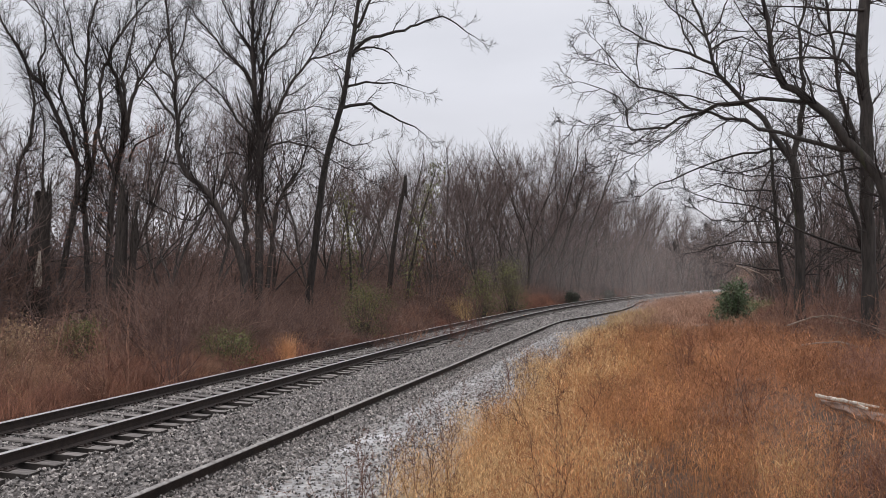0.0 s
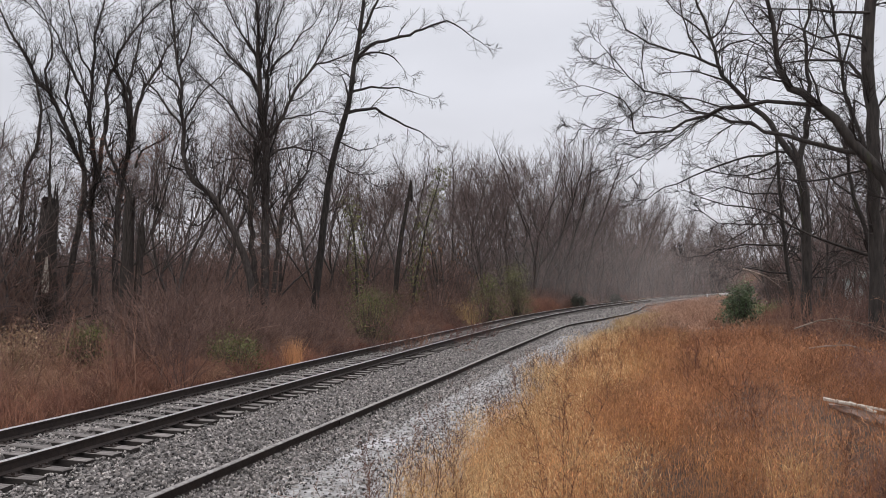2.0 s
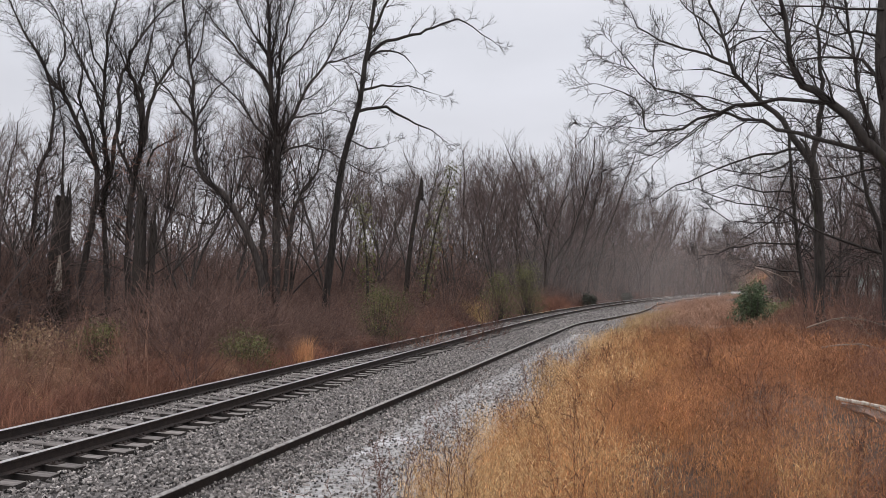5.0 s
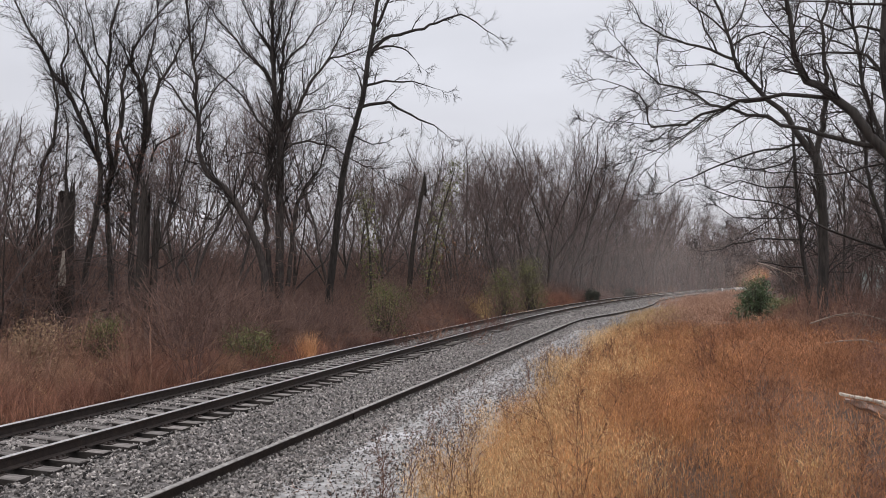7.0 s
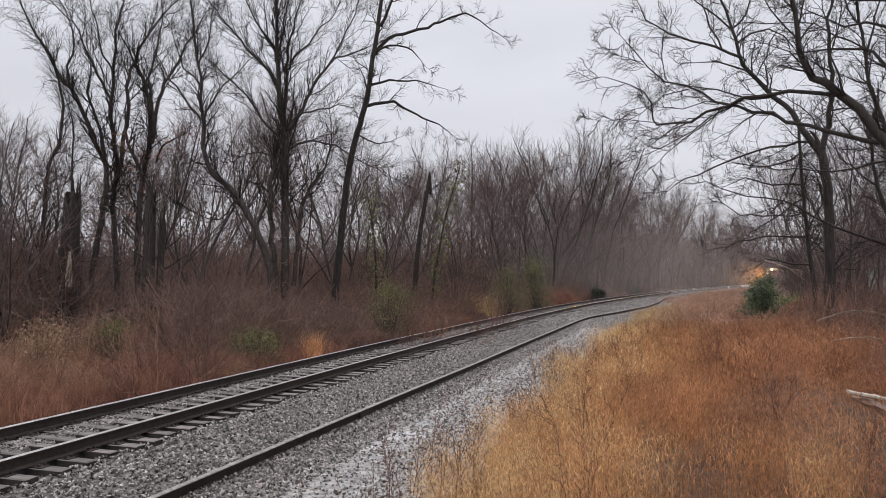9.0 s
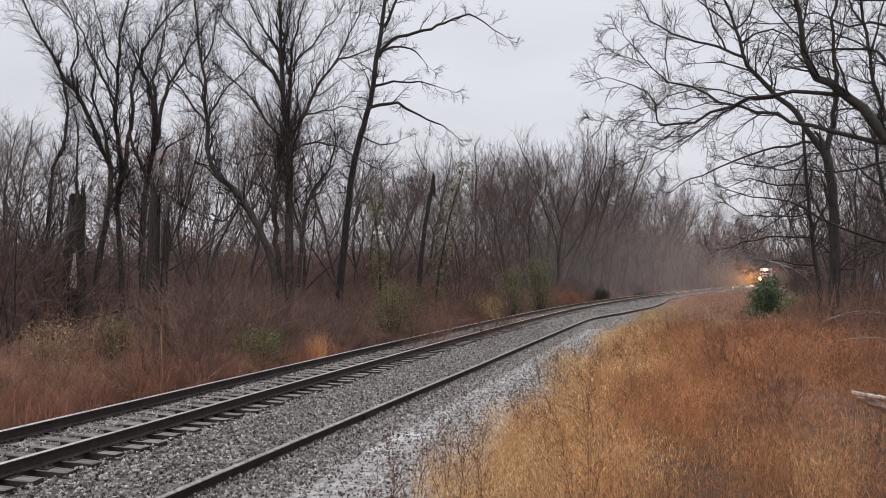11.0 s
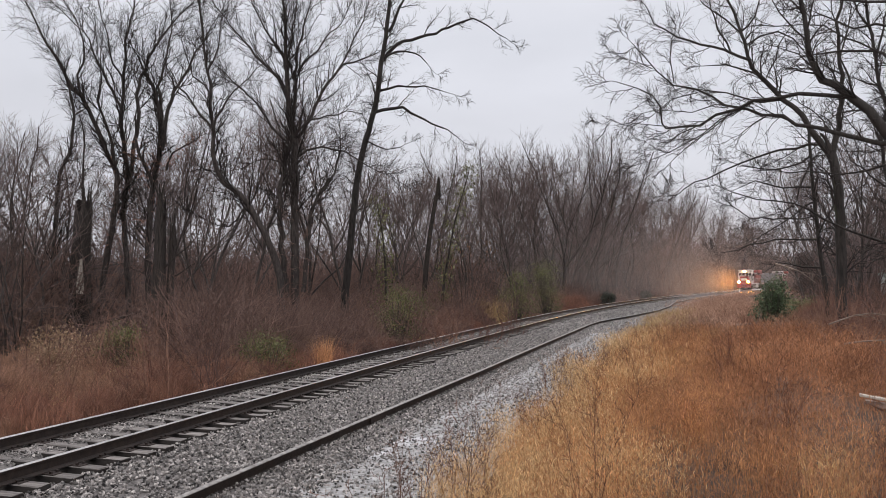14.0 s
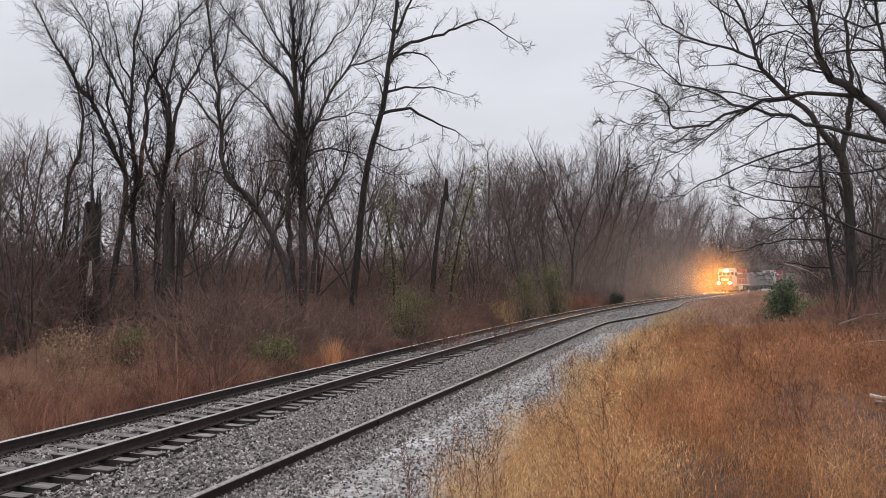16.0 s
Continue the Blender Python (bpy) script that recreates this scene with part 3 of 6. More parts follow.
hero_tree(-16.60, 43.00, -0.80, [
    ([(-0.3, 2.15), (-0.31, 5.6), (-0.05, 8.5), (0.25, 10.26), (0.23, 11.73), (-0.0, 13.17), (-0.42, 14.02)], 0.277, 0.108),
    ([(0.31, 10.12), (0.57, 11.31), (0.77, 12.79), (1.09, 13.56), (1.64, 14.49), (2.05, 15.43), (2.75, 16.7)], 0.169, 0.046),
    ([(0.38, 11.15), (0.27, 12.9), (0.19, 13.48), (0.39, 14.38), (0.66, 15.3), (0.84, 16.8)], 0.138, 0.046),
    ([(-0.08, 8.21), (-0.5, 9.35), (-0.85, 10.06), (-0.92, 11.21)], 0.154, 0.077),
    ([(0.59, 9.11), (0.91, 10.06), (1.55, 10.39), (2.24, 10.97)], 0.092, 0.031),
], 191, 'bare tree with paired upright stems and fine twigs', vines=(11.0, BRUSH_RED), fine=2.4, reach=2.2, bark=BARK, twig=TWIG, depth=0.03, up=0.07, thin=0.7, tip=2.0, angle=34)
hero_tree(-22.60, 42.00, -0.80, [
    ([(0.98, 2.03), (1.1, 5.6), (1.31, 8.91), (1.55, 9.5), (1.81, 10.1), (1.93, 10.84), (2.01, 12.02), (1.84, 12.88), (1.75, 13.45)], 0.127, 0.064),
    ([(2.91, 1.92), (2.59, 5.63), (2.43, 9.12), (2.51, 10.59), (2.44, 11.62), (2.22, 12.33)], 0.079, 0.032),
    ([(2.01, 12.02), (2.38, 12.34), (2.59, 12.66)], 0.048, 0.032),
], 192, 'slender sinuous bare tree at the edge of the wood', fine=2.0, reach=1.6, bark=BARK, twig=TWIG, depth=0.03, up=0.05, thin=0.9, tip=1.4, angle=38)
hero_tree(-9.81, 41.00, -0.70, [
    ([(0.21, 2.62), (0.01, 3.99), (-0.39, 5.08), (-0.93, 6.17), (-1.6, 7.26), (-2.4, 7.92), (-2.8, 8.6), (-2.99, 9.41), (-2.94, 10.5), (-3.08, 11.32), (-3.1, 12.69), (-3.32, 14.05), (-3.61, 16.79)], 0.239, 0.056),
    ([(-2.95, 10.64), (-2.56, 11.48), (-2.04, 12.33), (-0.99, 13.49)], 0.070, 0.028),
    ([(-3.08, 10.64), (-3.87, 11.7), (-4.52, 12.62), (-5.04, 13.55)], 0.070, 0.028),
    ([(-3.09, 12.28), (-3.88, 13.2), (-4.28, 14.27)], 0.056, 0.028),
    ([(-3.21, 13.51), (-2.72, 14.64), (-2.55, 16.04)], 0.056, 0.028),
    ([(-1.34, 6.85), (-2.25, 5.88), (-3.03, 6.01)], 0.056, 0.028),
], 92, 'bare tree with a trunk swept sideways low down', fine=2.5, reach=2.0, bark=BARK, twig=TWIG, depth=0.03, up=0.06, thin=0.85, tip=1.8, angle=36)
hero_tree(-9.10, 42.00, -0.80, [
    ([(0.0, 2.43), (-0.02, 6.08), (0.02, 8.91), (-0.04, 10.61), (-0.27, 11.74), (-0.33, 13.17), (-0.43, 14.59), (-0.38, 16.03), (-0.53, 17.46)], 0.287, 0.072),
    ([(-0.43, 2.43), (-0.73, 6.63), (-0.53, 8.9), (-0.15, 10.18)], 0.172, 0.129),
    ([(-0.39, 12.74), (-1.11, 13.84), (-1.94, 14.66), (-2.76, 15.61), (-3.99, 17.23)], 0.100, 0.029),
    ([(-0.37, 14.17), (-0.84, 15.14), (-1.4, 15.97), (-2.1, 17.36)], 0.086, 0.029),
    ([(-0.05, 11.32), (0.08, 13.19), (0.13, 14.62), (0.54, 16.08), (0.87, 17.55)], 0.115, 0.029),
    ([(-0.29, 14.46), (-0.02, 16.05), (0.14, 17.5)], 0.072, 0.029),
    ([(0.18, 10.48), (0.84, 11.64), (1.4, 12.81), (1.96, 13.56), (2.53, 14.17), (3.38, 14.64), (4.1, 14.83)], 0.115, 0.029),
    ([(1.96, 13.56), (2.52, 14.46), (3.09, 15.65), (3.72, 17.3)], 0.057, 0.029),
    ([(0.23, 10.85), (0.84, 11.36), (1.69, 11.59), (2.96, 11.81)], 0.072, 0.029),
    ([(0.16, 9.48), (0.57, 9.83), (1.41, 9.94), (2.54, 9.69), (4.54, 8.67)], 0.086, 0.029),
    ([(-0.37, 10.26), (-1.09, 11.0), (-1.92, 12.25), (-3.56, 13.87)], 0.086, 0.029),
    ([(0.16, 13.76), (1.11, 14.96), (2.38, 16.34)], 0.072, 0.029),
    ([(0.39, 2.71), (0.73, 6.09), (1.0, 7.23), (1.56, 8.09), (1.98, 8.67), (2.31, 9.97)], 0.143, 0.043),
    ([(-0.45, 8.9), (-1.35, 9.44), (-2.17, 9.14)], 0.057, 0.029),
], 93, 'large many-stemmed bare tree with a fan of fine twigs', vines=(7.5, BRUSH), fine=2.5, reach=2.5, bark=BARK, twig=TWIG, depth=0.03, up=0.09, thin=0.85, tip=2.0, angle=30)
hero_tree(12.92, 30.00, 0.25, [
    ([(-0.26, 0.5), (-0.26, 2.49), (-0.24, 4.09), (-0.32, 5.5), (-0.47, 6.32)], 0.229, 0.185),
    ([(-0.47, 6.28), (-0.87, 6.85), (-1.14, 7.38), (-1.42, 7.77), (-1.98, 8.48), (-2.56, 9.16), (-2.94, 9.73), (-3.13, 10.17), (-3.42, 11.16), (-3.61, 11.83), (-3.9, 12.73)], 0.142, 0.044),
    ([(-0.43, 6.32), (-0.29, 6.91), (-0.17, 7.71), (-0.09, 8.72), (-0.15, 9.54), (-0.2, 10.56), (-0.09, 11.37), (0.02, 12.17)], 0.131, 0.044),
    ([(-3.04, 9.99), (-3.94, 10.47), (-4.76, 10.85), (-5.6, 11.25), (-6.45, 11.98), (-6.77, 12.51)], 0.065, 0.022),
    ([(-2.69, 9.34), (-3.34, 9.77), (-3.95, 9.98), (-4.46, 9.99)], 0.044, 0.022),
    ([(-3.23, 10.61), (-2.73, 10.82), (-2.13, 10.92), (-1.65, 10.69), (-1.28, 10.17)], 0.044, 0.022),
    ([(-3.4, 11.12), (-3.92, 11.65), (-4.43, 12.04), (-4.94, 12.76)], 0.044, 0.022),
    ([(-3.74, 10.39), (-4.13, 11.25), (-4.43, 12.15), (-4.48, 12.81)], 0.044, 0.022),
    ([(-3.42, 11.06), (-2.91, 11.63), (-2.5, 12.53)], 0.044, 0.022),
    ([(-2.17, 8.71), (-2.56, 9.16), (-2.15, 9.96), (-1.84, 10.76)], 0.033, 0.022),
    ([(-0.56, 6.42), (-0.87, 6.71), (-1.63, 6.7), (-2.6, 6.55), (-3.6, 6.2), (-4.63, 5.83), (-5.57, 5.45)], 0.065, 0.022),
], 95, 'large bare tree with a mossy trunk beside the field', fine=1.8, reach=1.8, bark=BARK_GREY, twig=TWIG, depth=0.02, up=0.03, thin=0.85, tip=0.9, angle=44, slim=0.85)
hero_tree(9.91, 19.00, 0.40, [
    ([(0.31, 1.15), (0.18, 2.78), (-0.07, 4.05), (-0.39, 4.58), (-0.73, 5.06), (-1.07, 5.61), (-1.41, 5.98), (-1.77, 6.28), (-2.08, 6.48), (-2.2, 6.73), (-2.28, 7.15), (-2.3, 7.56), (-2.42, 8.13), (-2.54, 8.76)], 0.214, 0.064),
    ([(-1.47, 5.98), (-1.9, 6.11), (-2.52, 6.23), (-3.03, 6.21), (-3.56, 6.13), (-3.96, 6.03), (-4.38, 5.86), (-4.79, 5.73), (-5.22, 5.72), (-5.65, 5.74), (-5.8, 5.92), (-5.86, 6.29), (-6.08, 6.61), (-6.45, 6.87), (-6.99, 7.08)], 0.071, 0.014),
    ([(-0.53, 4.8), (-1.32, 5.02), (-1.79, 5.21), (-2.16, 5.38), (-2.6, 5.55), (-2.91, 5.69), (-3.3, 5.85), (-3.76, 5.97), (-4.3, 6.11), (-4.58, 6.38), (-4.92, 6.56), (-5.49, 6.84), (-6.0, 7.26), (-6.29, 7.67), (-6.59, 8.08)], 0.079, 0.014),
    ([(-2.97, 6.14), (-3.43, 6.1), (-3.76, 6.25), (-4.23, 6.48), (-4.78, 6.58), (-5.28, 6.74)], 0.036, 0.014),
    ([(-3.86, 6.01), (-4.38, 5.79), (-4.94, 5.48), (-5.52, 5.17), (-6.4, 4.89)], 0.029, 0.011),
    ([(-4.03, 5.97), (-4.59, 5.59), (-5.08, 5.28), (-5.52, 4.95)], 0.021, 0.011),
    ([(-4.79, 5.71), (-5.29, 5.51), (-5.81, 5.23)], 0.021, 0.011),
    ([(-5.65, 5.74), (-6.09, 5.84), (-7.0, 5.92)], 0.018, 0.009),
    ([(-3.96, 6.03), (-4.51, 6.15), (-5.07, 6.0), (-5.5, 6.25), (-6.39, 6.17)], 0.021, 0.009),
    ([(-4.92, 6.56), (-5.5, 6.47), (-5.94, 6.22)], 0.021, 0.009),
    ([(-5.49, 6.84), (-5.56, 7.43), (-5.52, 7.86)], 0.018, 0.009),
    ([(-6.0, 7.26), (-6.37, 7.46), (-6.67, 7.6)], 0.018, 0.009),
    ([(-2.27, 7.35), (-2.62, 7.68), (-3.0, 8.21), (-3.18, 8.73)], 0.036, 0.014),
    ([(-2.2, 6.73), (-2.5, 7.11), (-2.82, 7.29)], 0.029, 0.014),
    ([(-1.41, 5.98), (-1.52, 6.52), (-1.64, 6.93), (-1.44, 7.58), (-1.48, 8.52)], 0.043, 0.014),
], 96, 'leaning bare tree with long limbs reaching over the field', fine=2.3, reach=1.25, bark=BARK_GREY, twig=TWIG, depth=0.015, up=0.0, thin=0.72, tip=0.6, angle=44, slim=0.7)
hero_tree(11.82, 22.00, 0.50, [
    ([(-0.71, 0.34), (-0.69, 2.55), (-0.69, 4.78), (-0.69, 6.28), (-0.74, 7.79), (-0.63, 9.45)], 0.233, 0.183),
    ([(-0.66, 6.05), (-0.79, 6.59), (-0.98, 7.22), (-1.24, 7.63), (-1.51, 7.79), (-2.21, 7.92), (-2.86, 7.89)], 0.083, 0.025),
    ([(-0.69, 8.21), (-1.36, 8.42), (-1.91, 8.58), (-2.48, 8.82), (-2.84, 9.06)], 0.050, 0.017),
    ([(-0.67, 8.92), (-1.62, 9.15), (-2.47, 9.29), (-3.35, 9.46)], 0.050, 0.017),
    ([(-1.24, 7.63), (-1.65, 8.0), (-2.13, 8.3), (-2.63, 8.56), (-4.27, 8.89)], 0.033, 0.017),
    ([(-0.59, 2.37), (-1.22, 2.64), (-1.76, 2.85), (-2.24, 3.04), (-2.8, 3.37), (-3.16, 3.7), (-3.53, 3.84), (-4.05, 3.9), (-4.51, 4.05), (-5.21, 4.28)], 0.058, 0.017),
    ([(-0.5, 4.77), (-0.97, 4.73), (-1.72, 4.62), (-2.28, 4.58), (-3.14, 4.64), (-3.89, 4.75)], 0.042, 0.017),
    ([(-0.52, 5.34), (-1.03, 5.11), (-1.85, 5.09)], 0.033, 0.017),
    ([(-0.65, 6.28), (-0.99, 6.61), (-1.54, 6.44)], 0.033, 0.017),
    ([(-1.72, 4.62), (-2.13, 4.88), (-2.26, 5.51)], 0.025, 0.012),
], 97, 'thick dark bare tree at the edge of the thicket', fine=1.5, reach=1.3, bark=BARK_GREY, twig=TWIG, depth=0.015, up=0.02, thin=0.8, tip=0.8, angle=46, slim=0.7)
hero_tree(13.92, 34.00, 0.25, [
    ([(-0.14, 0.64), (-0.31, 2.33), (-0.43, 3.7), (-0.53, 5.07), (-0.59, 6.21), (-0.63, 7.36), (-0.77, 8.29)], 0.122, 0.061),
    ([(-0.46, 3.54), (-1.03, 3.55), (-1.67, 3.61), (-2.54, 3.47), (-3.44, 3.3), (-4.12, 3.12)], 0.049, 0.018),
    ([(-0.37, 2.43), (-1.05, 2.45), (-1.9, 2.67), (-2.45, 2.3)], 0.049, 0.018),
    ([(-0.57, 5.07), (-1.44, 4.53), (-2.1, 3.97), (-2.76, 3.52)], 0.037, 0.018),
    ([(-0.6, 5.64), (-1.63, 5.69), (-2.72, 5.97), (-3.4, 5.77)], 0.049, 0.018),
    ([(-0.58, 4.5), (-1.65, 4.42), (-2.97, 4.57), (-3.52, 4.95)], 0.037, 0.018),
    ([(-0.62, 6.9), (-1.4, 6.49), (-2.49, 6.5), (-3.6, 6.84)], 0.049, 0.018),
    ([(-0.63, 6.67), (-1.1, 5.55), (-1.21, 5.05), (-1.65, 4.65)], 0.037, 0.018),
    ([(-0.43, 3.7), (0.05, 4.82), (-0.03, 5.96)], 0.049, 0.024),
], 98, 'slim bare tree with drooping lower branches', fine=1.7, reach=1.5, bark=BARK_GREY, twig=TWIG, depth=0.03, up=0.02, thin=0.85, tip=0.6, angle=44, slim=0.85)
hero_tree(18.60, 36.00, 0.30, [
    ([(-0.52, 0.62), (-0.67, 3.26), (-0.96, 4.72), (-1.23, 5.7), (-1.4, 6.69), (-1.49, 7.68)], 0.135, 0.081),
    ([(-1.49, 7.68), (-1.38, 8.66), (-1.19, 9.25)], 0.081, 0.068),
    ([(-0.39, 0.62), (-0.48, 4.46), (-0.63, 7.13), (-0.89, 8.24), (-1.19, 9.25), (-1.5, 10.15), (-1.58, 11.4), (-1.77, 12.92), (-2.01, 14.59)], 0.135, 0.068),
    ([(-1.5, 10.15), (-1.94, 10.32), (-2.5, 10.64)], 0.054, 0.027),
    ([(-1.58, 11.4), (-1.23, 12.59), (-0.97, 14.05)], 0.068, 0.027),
    ([(-1.73, 12.67), (-2.21, 13.49), (-2.42, 14.53)], 0.054, 0.027),
    ([(-1.23, 5.7), (-1.92, 6.23), (-2.35, 7.0)], 0.054, 0.027),
], 99, 'pale-barked bare tree standing in the thicket', fine=1.8, reach=1.9, bark=BARK_GREY, twig=TWIG, depth=0.03, up=0.06, thin=0.85, tip=1.0, angle=40, slim=0.8)
hero_tree(-7.24, 47.00, -0.80, [
    ([(-0.16, 2.02), (0.0, 3.71), (0.31, 6.66), (0.63, 9.19), (1.1, 11.23), (1.63, 13.14), (1.97, 15.46), (2.32, 17.56), (2.48, 18.94), (2.73, 21.13)], 0.27, 0.1),
    ([(2.44, 17.37), (2.88, 18.31), (3.26, 19.1), (3.98, 20.82)], 0.11, 0.05),
    ([(2.13, 15.74), (2.88, 16.68), (4.64, 17.25), (5.89, 17.69), (7.27, 18.19), (8.21, 17.75), (9.24, 17.12)], 0.12, 0.025),
    ([(2.13, 15.81), (2.95, 16.21), (4.2, 15.99), (4.67, 15.49)], 0.09, 0.02),
    ([(1.72, 13.86), (2.95, 14.21), (4.42, 14.3), (5.7, 13.93)], 0.09, 0.02),
    ([(1.66, 12.77), (3.16, 13.02), (4.01, 12.52), (5.26, 11.98), (6.02, 11.58)], 0.11, 0.03),
    ([(1.66, 13.46), (1.47, 14.4), (1.22, 14.93)], 0.06, 0.02),
    ([(1.16, 11.11), (2.26, 10.64), (3.04, 10.79)], 0.05, 0.02),
], 94, 'tall slender bare tree with crooked dark side limbs', fine=1.1, reach=1.5, bark=BARK_GREY, twig=TWIG, depth=0.08, up=0.03, thin=.9, tip=1.2, angle=50)

# ---- woodland behind: leafless trees of a few kinds, each set down many times ----


def wood_tree(seed, height, forks, twig_size, bark=None, twig=None):
    rng = np.random.default_rng(seed)
    tree = thing("tree", Matrix(), "bare grey-brown woodland tree with fine upright twigs", "tree", "woodland trees")
    r = 0.0075 * height
    trunk = shoot(rng, (0, 0, -0.4), (rng.normal(0, 0.06), rng.normal(0, 0.06), 1), height * 0.95, r, 12, 0.12, 0.07)
    mains = [trunk]
    for i in range(forks):
        f = rng.uniform(0.14, 0.8)
        q = trunk[int(f * 11)]
        az = rng.uniform(0, 6.28)
        a = radians(rng.uniform(18, 48))
        d = (math.sin(a) * math.cos(az), math.sin(a) * math.sin(az), math.cos(a))
        mains.append(shoot(rng, q[:3], d, height * (0.98 - f) * rng.uniform(0.8, 1.05), q[3] * 0.62, 8, 0.13, 0.07))
    part("trunk", mesh_of("trunk", *tubes(mains, 5), bark or BARK_WOOD, True), None, tree)
    crown = []
    for line in mains:
        first = sprout(rng, line, 12, height * 0.17, 36, 0.09, wob=0.14, n=4, lo=0.28, thick=0.45, rmin=0.015, rmax=0.03)
        crown += first
        for b in first:
            crown += sprout(rng, b, 5, height * 0.095, 32, 0.08, wob=0.09, n=2, lo=0.1, thick=0.6, rmin=twig_size)
    part("crown", mesh_of("crown", *tubes(crown, 3), twig or TWIG_HAZY, True), None, tree)
    return tree


def sapling(seed, height, twig):
    rng = np.random.default_rng(seed)
    tree = thing("sapling", Matrix(), "thin leafless understorey sapling with brown twigs", "sapling", "understorey saplings")
    stems = [shoot(rng, (rng.normal(0, 0.25), rng.normal(0, 0.25), -0.2), (rng.normal(0, 0.22), rng.normal(0, 0.22), 1), height * rng.uniform(0.6, 1), 0.035, 8, 0.08, 0.03)
             for _ in range(4)]
    tw = []
    for s in stems:
        a = sprout(rng, s, 9, height * 0.24, 48, 0.05, n=3, lo=0.12, thick=0.5, rmin=0.008)
        tw += a
        for b in a:
            tw += sprout(rng, b, 4, height * 0.12, 40, 0.04, n=2, lo=0.2, thick=0.7, rmin=0.006)
    part("stem_tangle", mesh_of("stem_tangle", *tubes(stems, 4), BARK, True), None, tree)
    part("twig_tangle", mesh_of("twig_tangle", *tubes(tw, 3), twig, True), None, tree)
    return tree


def shrub(seed, height, spread, twig, label, stems=18):
    rng = np.random.default_rng(seed)
    ob = thing("shrub", Matrix(), label, "shrub", "trackside shrubs")
    st, tw = [], []
    for _ in range(stems):
        az, a = rng.uniform(0, 6.28), abs(rng.normal(0, spread))
        d = (math.sin(a) * math.cos(az), math.sin(a) * math.sin(az), math.cos(a))
        st.append(shoot(rng, (rng.normal(0, 0.2), rng.normal(0, 0.2), -0.15), d, height * rng.uniform(0.6, 1.15), 0.013, 6, 0.16, -0.02))
    for s in st:
        a = sprout(rng, s, 6, height * 0.38, 45, 0.02, n=3, lo=0.15, thick=0.6, rmin=0.005)
        tw += a
        for b in a:
            tw += sprout(rng, b, 2, height * 0.2, 40, 0.0, n=2, lo=0.2, thick=0.8, rmin=0.0045)
    part("stem_tangle", mesh_of("stem_tangle", *tubes(st, 4), twig, True), None, ob)
    part("twig_tangle", mesh_of("twig_tangle", *tubes(tw, 3), twig, True), None, ob)
    return ob


def bramble(seed, width, height, twig, label, count=1700):
    """A mound of arching fine twigs, thick to the ground, with an uneven rim."""
    rng = np.random.default_rng(seed)
    ob = thing("bramble", Matrix(), label, "bramble", "trackside brambles")
    az, u = rng.uniform(0, 2 * np.pi, count), np.sqrt(rng.random(count))
    lobes = 1 + 0.18 * np.sin(3 * az + seed) + 0.12 * np.sin(5 * az + 2 * seed)
    rad = 0.5 * width * u * lobes
    top = height * np.sqrt(np.clip(1 - (0.96 * u) ** 2, 0.03, 1)) * (1 + 0.14 * np.sin(4 * az + 7 * u + seed))
    z = top * rng.random(count) ** 0.6
    lines = []
    for i in range(count):
        out = np.array([math.cos(az[i]), math.sin(az[i]), 0.0])
        d = out * rng.uniform(0.0, 0.9) + rng.normal(0, 0.45, 3) + np.array([0, 0, 0.75])
        lines.append(shoot(rng, (out[0] * rad[i], out[1] * rad[i], z[i] - 0.12), d, rng.uniform(0.22, 0.55), 0.0062, 2, 0.22, -0.12))
    canes = [shoot(rng, (rng.normal(0, width * 0.16), rng.normal(0, width * 0.16), -0.1), (rng.normal(0, 0.4), rng.normal(0, 0.4), 1), height * rng.uniform(0.9, 1.4), 0.010, 6, 0.13, -0.05)
             for _ in range(26)]
    part("cane_tangle", mesh_of("cane_tangle", *tubes(canes, 4), twig, True), None, ob)
    part("twig_tangle", mesh_of("twig_tangle", *tubes(lines, 3), twig, True), None, ob)
    return ob


